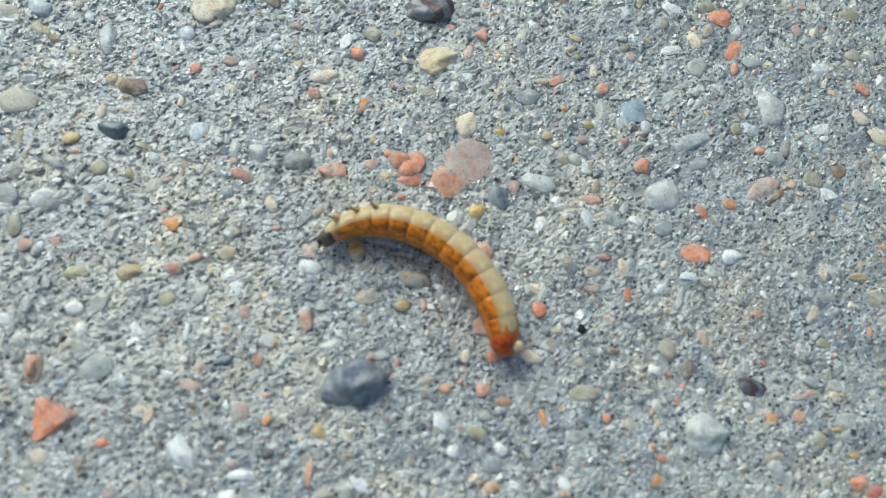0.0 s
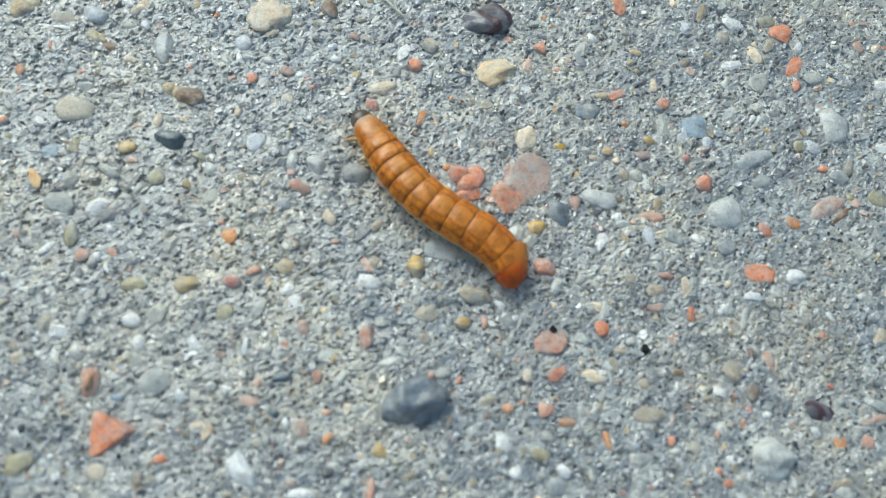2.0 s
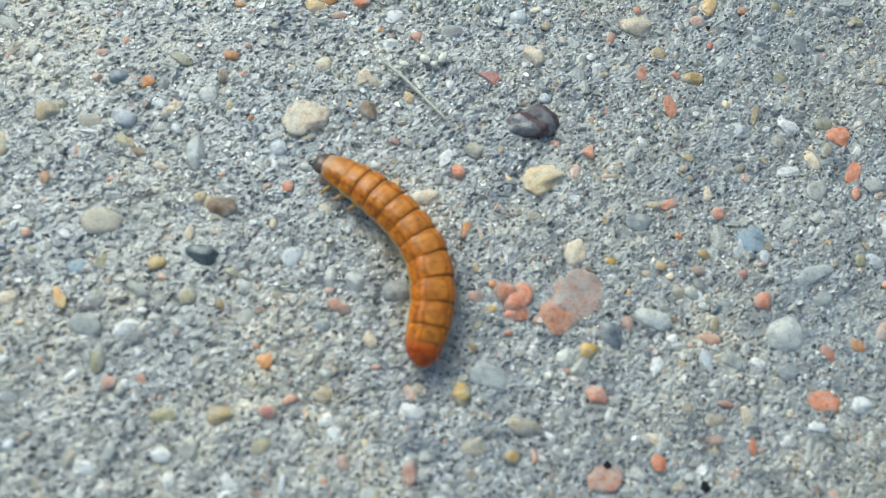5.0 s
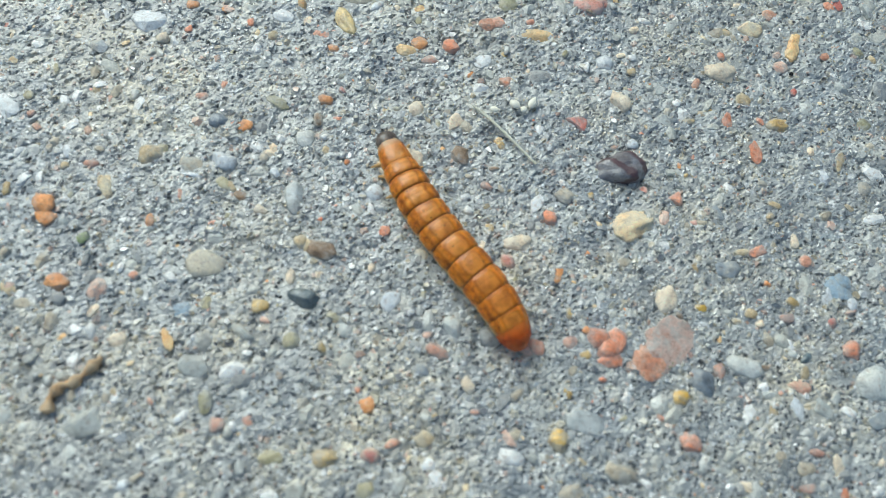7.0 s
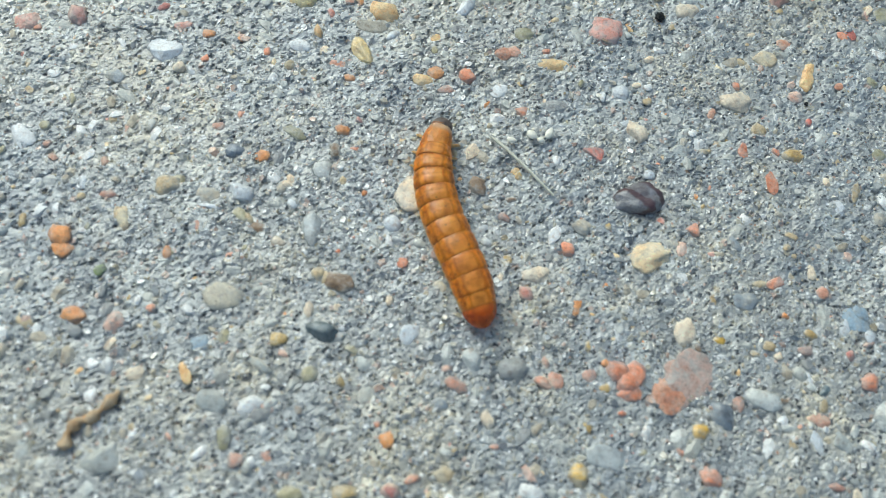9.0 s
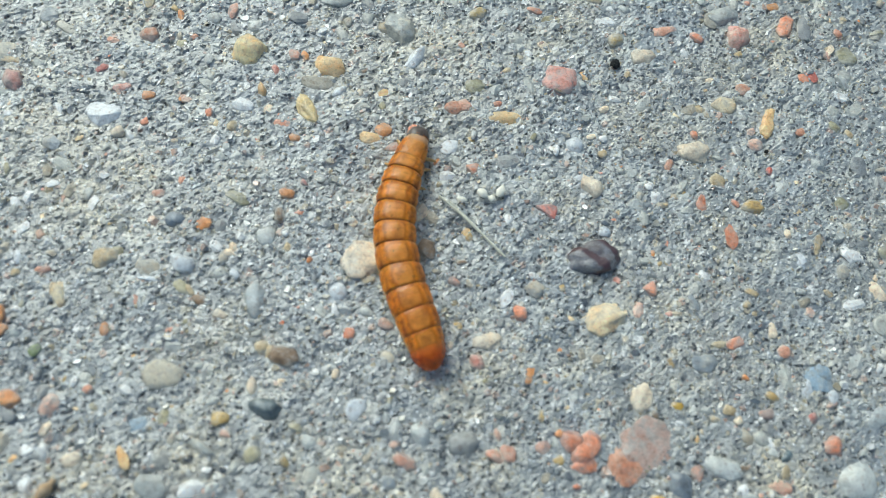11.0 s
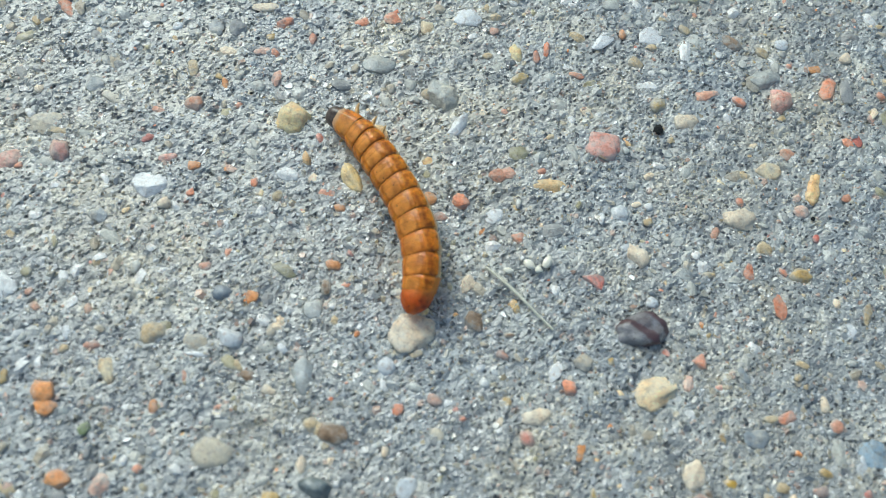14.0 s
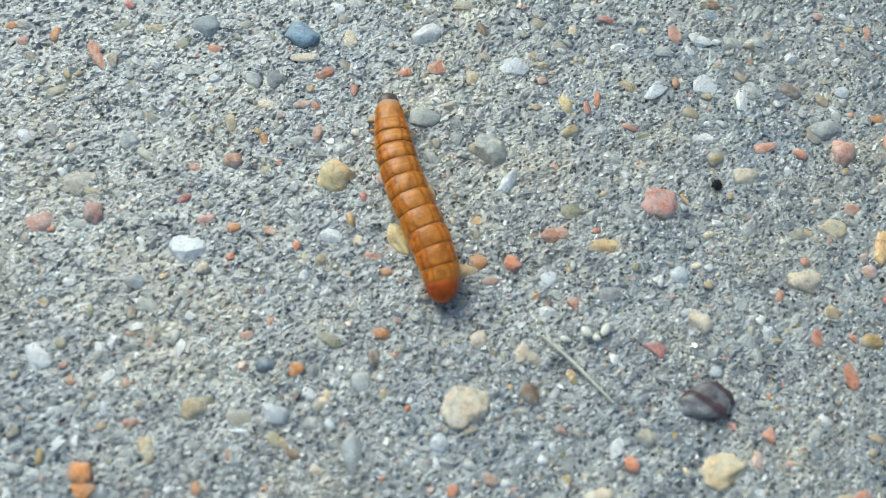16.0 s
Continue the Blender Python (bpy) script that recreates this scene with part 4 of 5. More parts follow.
pebble("cream", 36.4, 22.0, 2.2, 1.8, 103)
pebble("ochre", 40.7, 26.7, 2.0, 1.1, 13)
pebble("beige", 42.6, 24.9, 1.8, 1.9, 148)
pebble("coral", 42.0, 21.3, 1.2, 0.7, 92)
pebble("olive", 37.6, 19.2, 1.6, 1.3, 13)
pebble("red", 31.9, 16.1, 0.7, 0.8, 13)
pebble("brown", 17.7, 14.0, 1.2, 0.7, 13)
pebble("brown", 24.8, 13.8, 1.8, 1.5, 96)
pebble("purple", 30.9, 13.7, 2.9, 1.9, 172)
pebble("coral", 42.9, 30.3, 3.0, 1.4, 92)
pebble("cream", 4.2, 10.6, 1.4, 1.2, 132)
pebble("cream", 10.1, 11.9, 2.3, 1.3, 173)
pebble("coral", 6.9, 11.3, 2.1, 1.2, 32)
pebble("orange", 8.4, 7.2, 1.5, 0.9, 12)
pebble("salmon", 6.4, 7.9, 1.5, 1.4, 13)
pebble("orange", 12.3, 6.4, 2.0, 0.8, 126)
pebble("coral", 17.9, 7.9, 0.9, 1.0, 12)
pebble("tan", 20.1, 7.7, 1.4, 1.3, 12)
pebble("beige", 15.8, 9.7, 3.2, 1.5, 12)
pebble("olive", 6.4, 3.9, 2.0, 1.4, 12)
pebble("white", 9.0, 3.1, 1.4, 1.3, 12)
pebble("bluegrey", 8.5, 1.7, 1.8, 1.6, 12)
pebble("orange", 23.0, 3.5, 1.4, 1.2, 97)
pebble("coral", 23.4, 5.5, 1.2, 1.2, 12)
pebble("coral", 22.4, 6.2, 0.7, 0.7, 12)
pebble("orange", 8.7, -0.3, 1.4, 1.3, 80)
pebble("ivory", 26.9, 8.6, 4.9, 4.6, 12, 0.6, 15)
pebble("white", 26.2, 12.1, 1.0, 0.8, 12)
pebble("orange", 33.0, 11.3, 1.6, 1.3, 94)
pebble("salmon", 35.5, 11.7, 1.6, 1.4, 139)
pebble("olive", 37.7, 10.2, 1.5, 1.2, 93)
pebble("pale", 39.9, 12.3, 2.4, 1.9, 12)
pebble("ochre", 39.4, 11.5, 1.3, 0.8, 12)
pebble("coral", 41.4, 7.1, 2.1, 1.7, 12)
pebble("red", 43.0, 6.7, 2.1, 1.5, 12)
pebble("pale", 36.3, 15.5, 2.0, 1.6, 13)
pebble("mauve", 36.0, 13.9, 2.8, 0.9, 22)
pebble("red", -24.1, 12.5, 1.8, 1.7, 13, 0.55)
pebble("salmon", -22.4, 14.0, 1.5, 0.9, 35)
pebble("olive", -32.4, 10.2, 2.3, 1.3, 13)
pebble("pale", -30.1, 11.4, 0.8, 1.2, 13)
pebble("tan", -19.7, 15.0, 1.9, 1.7, 13)
pebble("olive", -23.7, 9.6, 1.7, 1.5, 13)
pebble("white", -31.5, 7.0, 1.8, 1.4, 13)
pebble("white", -21.0, 7.1, 1.9, 0.7, 108)
pebble("mauve", -16.5, 10.0, 1.5, 1.2, 107)
pebble("salmon", -0.6, 14.4, 1.3, 0.7, 103)
pebble("ochre", -2.5, 13.8, 1.6, 1.5, 13)
pebble("beige", -1.7, 16.8, 3.4, 2.1, 8, 0.55, 9)
pebble("beige", -5.9, 14.0, 2.6, 1.5, 13)
pebble("coral", -1.7, 8.7, 0.9, 0.6, 103)
pebble("orange", 3.0, 7.2, 1.2, 0.9, 13)
pebble("salmon", -14.1, 6.1, 1.3, 1.0, 106)
pebble("charcoal", -17.0, 5.3, 2.0, 1.1, 33, 0.55)
pebble("charcoal", -16.8, 2.1, 1.1, 0.8, 154)
pebble("orange", -11.8, 1.1, 1.3, 0.9, 86)
pebble("salmon", -12.4, 3.2, 1.0, 0.7, 12)
pebble("mauve", -19.3, 2.6, 1.8, 1.4, 173)
pebble("salmon", -33.1, 1.2, 2.8, 1.9, 107, 0.55)
pebble("orange", -32.9, 1.0, 1.7, 0.9, 102, 1.6)
pebble("white", -25.1, 1.7, 1.2, 1.3, 13)
pebble("blue", -30.2, 0.3, 1.2, 0.9, 13)
pebble("coral", -25.0, -3.7, 1.3, 0.9, 12)
pebble("brown", -26.1, -5.9, 1.7, 1.2, 110)
pebble("ochre", -7.1, 1.1, 1.5, 1.4, 12)
pebble("salmon", -7.1, -2.5, 2.8, 1.1, 110)
pebble("purple", -10.9, -1.5, 1.1, 0.9, 12)
pebble("white", -2.4, -2.4, 2.4, 1.5, 164)
pebble("white", -12.7, -3.8, 2.4, 1.0, 12)
pebble("salmon", -22.9, -7.4, 1.4, 1.0, 12)
pebble("salmon", -13.7, -3.1, 1.0, 0.8, 12)
pebble("olive", -65.5, 41.0, 1.5, 0.7, 114)
pebble("bluegrey", -62.5, 44.8, 2.1, 1.5, 164)
pebble("olive", -66.9, 37.5, 1.1, 1.3, 16)
pebble("white", -68.5, 35.9, 3.3, 2.0, 139)
pebble("pink", -64.8, 34.5, 1.1, 0.9, 16)
pebble("salmon", -50.4, 42.2, 1.4, 1.0, 16)
pebble("slate", -47.9, 39.9, 2.0, 1.7, 174, 0.55)
pebble("orange", -45.1, 40.3, 1.5, 1.4, 16)
pebble("orange", -38.4, 45.2, 1.8, 1.2, 16, 0.55)
pebble("brown", -38.4, 43.0, 1.8, 1.2, 134)
pebble("coral", -36.5, 43.6, 1.3, 0.9, 16)
pebble("quartz", -38.9, 40.5, 1.9, 2.1, 16)
pebble("white", -37.2, 41.2, 0.8, 0.8, 16)
pebble("red", -37.0, 46.9, 0.8, 0.8, 16)
pebble("olive", -43.0, 43.7, 2.9, 1.6, 5)
pebble("cream", -42.9, 53.9, 1.4, 1.3, 17)
pebble("tan", -45.9, 51.1, 1.2, 1.3, 17)
pebble("coral", -48.6, 52.0, 0.8, 1.1, 17)
pebble("coral", -54.5, 49.4, 1.0, 1.0, 17)
pebble("peach", -31.7, 53.4, 2.2, 2.0, 39)
pebble("orange", -30.8, 54.6, 1.8, 1.7, 17)
pebble("salmon", -29.2, 52.9, 1.8, 1.2, 16)
pebble("cream", -29.1, 46.9, 1.6, 1.8, 16)
pebble("olive", -52.2, 35.6, 1.4, 1.6, 16)
pebble("olive", -45.1, 33.6, 1.8, 1.2, 145)
pebble("green", -55.8, 24.9, 1.2, 1.1, 50)
pebble("salmon", -58.1, 32.2, 1.6, 1.0, 16)
pebble("tan", -60.4, 31.3, 1.0, 1.0, 51)
pebble("ochre", -64.6, 27.5, 1.7, 0.9, 115)
pebble("mauve", -63.8, 25.9, 0.8, 1.1, 16)
pebble("salmon", -48.7, 31.5, 1.4, 0.9, 111)
pebble("orange", -50.5, 28.2, 1.3, 0.9, 102)
pebble("quartz", -38.0, 34.0, 3.6, 2.2, 108)
pebble("cream", -40.8, 32.0, 1.6, 1.1, 16)
pebble("white", -40.7, 36.1, 1.2, 1.1, 16)
pebble("blue", -44.5, 20.7, 1.8, 1.7, 15)
pebble("salmon", -49.9, 22.6, 1.0, 1.0, 15)
pebble("peach", -44.8, 17.8, 2.4, 1.0, 125)
pebble("pale", -48.9, 9.1, 3.9, 2.8, 15, 0.55)
pebble("salmon", -44.1, 12.1, 0.8, 0.8, 15)
pebble("cream", -49.1, 16.6, 1.7, 1.4, 15)
pebble("olive", -39.6, 13.3, 2.2, 1.4, 110)
pebble("white", -43.8, 4.9, 1.2, 1.2, 46, 0.55)
pebble("tan", -42.9, 5.8, 1.3, 0.6, 46)
pebble("white", -43.7, 8.3, 0.7, 0.7, 14)
pebble("salmon", -23.3, 59.5, 1.9, 1.6, 17)
pebble("white", -9.7, 54.2, 2.3, 2.2, 16)
pebble("white", -8.1, 59.5, 1.0, 0.9, 17)
pebble("pale", -4.5, 64.4, 1.9, 1.5, 99)
pebble("pink", -0.9, 58.2, 1.7, 1.1, 98)
pebble("tan", 4.3, 57.6, 1.7, 1.9, 16)
pebble("white", -6.4, 49.1, 1.3, 1.3, 16)
pebble("brown", 0.9, 50.9, 1.1, 0.9, 16)
pebble("coral", 3.0, 54.7, 2.0, 1.3, 116)
pebble("coral", 6.4, 55.6, 1.0, 1.0, 16)
pebble("coral", 6.2, 52.1, 3.3, 1.4, 106)
pebble("tan", 15.2, 53.1, 2.5, 1.1, 85)
pebble("olive", 17.5, 58.3, 1.6, 1.7, 16)
pebble("grey", 19.1, 63.2, 2.4, 1.8, 93)
pebble("olive", 16.3, 67.2, 1.6, 1.5, 17)
pebble("coral", 12.6, 72.6, 1.5, 1.4, 147)
pebble("pink", 6.1, 69.5, 1.8, 1.5, 17)
pebble("brown", -23.3, 43.0, 2.3, 1.9, 132)
pebble("brown", -19.7, 42.5, 1.2, 0.6, 16)
pebble("bluegrey", 3.3, 44.0, 1.9, 0.9, 128)
pebble("pink", 12.6, 65.7, 1.3, 1.0, 17)
pebble("mauve", 7.8, 62.9, 1.9, 1.7, 16)
pebble("olive", -63.2, 63.0, 1.3, 1.2, 15)
pebble("cream", -56.4, 66.2, 2.1, 1.5, 15)
pebble("coral", -51.2, 67.5, 1.2, 1.2, 15)
pebble("mauve", -52.7, 67.4, 1.9, 1.1, 15)
pebble("tan", -59.3, 63.5, 2.1, 1.3, 110)
pebble("orange", -55.2, 62.4, 2.0, 0.8, 122)
pebble("ochre", -56.2, 63.1, 1.0, 1.0, 15)
pebble("oat", -66.4, 57.9, 2.7, 1.7, 3)
pebble("bluegrey", -68.5, 58.8, 2.0, 2.0, 15)
pebble("cream", -74.0, 56.9, 1.1, 1.2, 15)
pebble("tan", -69.9, 52.7, 2.2, 0.9, 3)
pebble("coral", -72.3, 48.0, 1.0, 0.8, 15)
pebble("salmon", -60.9, 57.5, 2.0, 1.1, 15)
pebble("pink", -57.7, 59.3, 2.0, 2.1, 15, 0.55)
pebble("red", -60.9, 54.1, 1.5, 1.1, 39)
pebble("rose", -58.2, 52.5, 2.0, 1.2, 15)
pebble("orange", -55.2, 52.3, 1.4, 1.1, 15)
pebble("beige", -58.6, 54.0, 1.1, 1.1, 15)
pebble("olive", -54.0, 59.0, 1.2, 1.3, 15)
pebble("salmon", -53.1, 60.3, 1.0, 0.9, 15)
pebble("salmon", -50.1, 64.5, 2.1, 1.2, 91)
pebble("salmon", -42.3, 60.8, 1.4, 1.4, 15)
pebble("orange", -41.0, 61.1, 1.0, 1.1, 15)
pebble("brown", -34.5, 60.9, 0.8, 0.8, 15)
pebble("coral", -23.0, 74.6, 1.7, 0.8, 101)
pebble("ochre", -24.3, 71.2, 2.1, 1.6, 38)
pebble("tan", -11.9, 76.7, 1.8, 1.7, 15)
pebble("tan", 2.2, 81.9, 1.7, 1.6, 15)
pebble("orange", 8.4, 81.1, 1.6, 1.1, 15)
pebble("coral", 5.4, 80.7, 0.9, 0.9, 15)
pebble("beige", 1.8, 77.5, 2.2, 2.2, 26)
pebble("ochre", 5.1, 73.7, 1.2, 0.9, 15)
pebble("coral", 16.1, 79.5, 1.1, 1.1, 15)
pebble("olive", 17.2, 76.7, 2.5, 2.2, 132)
pebble("red", 13.4, 73.1, 1.9, 1.3, 122)
pebble("peach", 9.0, 65.1, 2.3, 1.7, 94)
pebble("salmon", -3.5, 74.5, 2.9, 1.3, 26)
pebble("brown", -13.6, 64.1, 1.8, 1.1, 15)
pebble("olive", -22.6, 62.2, 2.4, 1.9, 15)
pebble("coral", -19.8, 60.7, 1.0, 0.8, 15)
pebble("tan", -7.9, 57.7, 1.1, 1.0, 14)
pebble("coral", 1.2, 62.3, 1.0, 1.1, 14)
pebble("tan", 17.9, 66.7, 1.1, 1.2, 14)
pebble("red", 9.7, 60.2, 1.0, 0.9, 94)
pebble("orange", -85.8, 68.9, 1.4, 1.2, 15)
pebble("red", -83.9, 67.4, 1.3, 1.6, 15)
pebble("orange", -80.9, 69.1, 1.9, 1.2, 113)
pebble("ochre", -77.7, 64.8, 1.3, 1.4, 15)
pebble("tan", -76.5, 65.1, 0.8, 0.8, 15)
pebble("coral", -75.6, 67.7, 4.2, 1.5, 134)
pebble("beige", -73.8, 67.6, 2.0, 1.3, 112)
pebble("olive", -74.5, 71.9, 2.1, 1.2, 40)
pebble("red", -74.6, 74.7, 1.5, 1.2, 15)
pebble("tan", -70.8, 72.5, 2.9, 2.3, 3)
pebble("olive", -67.4, 71.3, 1.7, 1.6, 15)
pebble("bluegrey", -65.7, 74.2, 3.1, 3.4, 15)
pebble("coral", -63.7, 71.5, 1.8, 1.3, 172)
pebble("azure", -55.6, 76.2, 4.8, 4.5, 15, 0.55, 5)
pebble("cream", -54.1, 73.1, 3.1, 1.3, 15)
pebble("beige", -61.4, 75.4, 1.5, 1.8, 15)
pebble("white", -62.6, 68.1, 1.2, 1.1, 14)
pebble("bluegrey", -58.7, 68.8, 2.0, 2.2, 14)
pebble("grey", -56.2, 69.6, 2.2, 2.4, 14)
pebble("coral", -51.4, 71.6, 2.2, 1.8, 26, 0.55)
pebble("ochre", -52.3, 69.4, 1.1, 1.0, 14)
pebble("coral", -47.8, 70.5, 1.5, 1.0, 105)
pebble("cream", -49.9, 76.5, 2.5, 1.9, 140)
pebble("beige", -49.6, 73.1, 1.5, 1.7, 15)
pebble("beige", -51.3, 78.8, 1.3, 1.5, 15)
pebble("white", -41.8, 79.2, 3.8, 3.1, 38, 0.55)
pebble("coral", -43.0, 73.9, 1.9, 1.3, 32, 0.55)
pebble("coral", -39.8, 75.5, 2.2, 1.9, 15)
pebble("white", -79.1, 56.8, 2.2, 1.7, 173)
pebble("pale", -51.9, 63.0, 1.7, 1.6, 14)
pebble("tan", -38.7, 84.1, 2.6, 1.4, 15)
pebble("brown", -36.0, 81.5, 2.1, 1.4, 128)
pebble("sandy", -35.8, 75.1, 1.6, 1.9, 14)
pebble("red", -22.7, 86.3, 2.4, 1.8, 26, 0.55)
pebble("salmon", -14.8, 86.4, 2.3, 1.6, 97)
pebble("white", -11.8, 86.4, 2.8, 1.9, 170)
pebble("pale", -15.7, 83.7, 2.2, 1.6, 15)
pebble("bluegrey", -23.3, 82.3, 1.1, 1.3, 15)
pebble("blue", -10.9, 89.8, 2.6, 2.2, 3)
pebble("brown", -11.0, 91.4, 2.7, 1.6, 15)
pebble("salmon", 1.3, 93.1, 1.2, 1.1, 15)
pebble("salmon", 6.9, 92.1, 2.1, 1.3, 91)
pebble("white", 4.2, 93.8, 1.3, 1.1, 15)
pebble("tan", -7.0, 82.7, 1.5, 1.5, 15)
pebble("white", -10.7, 80.6, 2.6, 2.7, 171)
pebble("tan", -10.3, 79.2, 1.4, 1.0, 14)
pebble("orange", -13.9, 80.2, 1.3, 0.8, 97)
pebble("white", -16.0, 78.7, 3.2, 1.7, 46)
pebble("brown", -1.3, 82.2, 2.8, 2.1, 3)
pebble("white", 4.3, 83.5, 1.8, 1.5, 14)
pebble("coral", -22.1, 75.9, 2.1, 0.8, 94)
pebble("tan", -28.3, 73.2, 1.3, 1.1, 14)
pebble("salmon", -28.3, 76.7, 1.2, 1.1, 14)
pebble("pink", -18.3, 73.3, 2.0, 1.2, 14)
pebble("white", -31.6, 77.6, 3.1, 2.6, 15)
pebble("salmon", -65.9, 35.7, 0.9, 0.8, 13)
pebble("white", -60.9, 32.9, 1.7, 0.9, 112)
pebble("pink", -59.6, 35.4, 1.2, 0.9, 139)
pebble("rose", -73.6, 48.4, 2.8, 2.6, 20, 0.55, 14)
pebble("salmon", 5.6, 14.0, 3.2, 2.4, 10, 0.12, 16)


def small_pebbles():
    """The many smaller stones, joined, with chance ones between them."""
    rng = random.Random(11)
    colours = ["pale"] * 10 + ["quartz"] * 10 + ["grey"] * 5 + ["white"] * 8 + ["olive"] * 6 + ["ochre"] * 3 + ["beige"] * 8 + ["sandy"] * 5 + ["cream"] * 3 + ["bluegrey"] * 2 + ["salmon"] * 5 + ["peach"] * 3 + ["coral"] * 3 + ["orange"] * 2 + ["rose"] * 2 + ["tan"] * 5 + ["brown", "mauve"]
    spots = np.array(SPOTS)
    for _ in range(2600):
        x, y = rng.uniform(X0 + 2, X1 - 2), rng.uniform(Y0 + 2, Y1 - 2)
        r = 0.24 + 0.5 * rng.random() ** 2.6
        if (np.hypot(spots[:, 0] - x, spots[:, 1] - y) < spots[:, 2] * 0.9 + r).any():
            continue
        colour = rng.choice(colours)
        b = r * rng.uniform(0.6, 1)
        if colour in ("coral", "orange", "salmon"):
            r, b = r * 0.8, b * 0.8
        place = pose(x * MM, y * MM, (float(height_at(x, y)) - 0.25 * b) * MM, rng.uniform(-15, 15), rng.uniform(-15, 15), rng.uniform(0, 360))
        SMALL.append((rng.choice((3, 4, 5, 6, 7, 3, 4, 5, 6, 7, 8, 10)), colour, place @ Matrix.Diagonal((r * MM, b * MM, 0.42 * b * MM, 1))))
    # flat pale stones that lie just in the surface, half hidden by sand
    for _ in range(2300):
        x, y = rng.uniform(X0 + 2, X1 - 2), rng.uniform(Y0 + 2, Y1 - 2)
        r = 0.55 + 0.95 * rng.random() ** 1.8
        if (np.hypot(spots[:, 0] - x, spots[:, 1] - y) < spots[:, 2] * 0.9 + r * 0.8).any():
            continue
        colour = rng.choice(["pale"] * 8 + ["quartz"] * 12 + ["grey"] * 4 + ["beige"] * 5 + ["white"] * 7 + ["olive", "mauve", "cream", "tan"])
        b = r * rng.uniform(0.55, 0.95)
        place = pose(x * MM, y * MM, (rng.uniform(-0.04, 0.13) - 0.5 * b) * MM, rng.uniform(-8, 8), rng.uniform(-8, 8), rng.uniform(0, 360))
        SMALL.append((rng.choice((3, 4, 5, 6, 7, 3, 4, 5, 6, 7, 8, 10)), colour, place @ Matrix.Diagonal((r * MM, b * MM, 0.5 * b * MM, 1))))
    names = list(STONES)
    shapes = {}
    verts, faces, paint, worn, base = [], [], [], [], 0
    for kind, colour, place in SMALL:
        if kind not in shapes:
            me = rock(kind, 0)
            shapes[kind] = (np.array([v.co[:] for v in me.vertices]), np.array([p.vertices[:] for p in me.polygons]))
            bpy.data.meshes.remove(me)
        co, fa = shapes[kind]
        m = np.array(place)
        verts.append(co @ m[:3, :3].T + m[:3, 3])
        faces.append(fa + base)
        paint.append(np.full(len(fa), names.index(colour), np.int32))
        worn.append(np.full(len(fa), not 3 <= kind < 8))
        base += len(co)
    me = raw_mesh("small_pebbles", np.concatenate(verts), np.concatenate(faces))
    me.polygons.foreach_set("use_smooth", np.concatenate(worn))     # broken stones keep their facets
    for name in names:
        me.materials.append(STONES[name])
    me.polygons.foreach_set("material_index", np.concatenate(paint))
    ob = tagged(new("small_pebbles", me), "small mixed pebbles bedded in the concrete", kind="stuff")
    ob.parent = ground
    return ob


def in_stretch(x, y):
    """The stretch of pavement along the larva's way that has loose-grained detail."""
    return ((x > np.maximum(-93, -44 - (y + 10))) & (x < 47 - np.maximum(0, y - 62)) & (y < 0.26 * (x - 9) + 101.5)
            & (y > 0.21 * (x - 44) + 2))


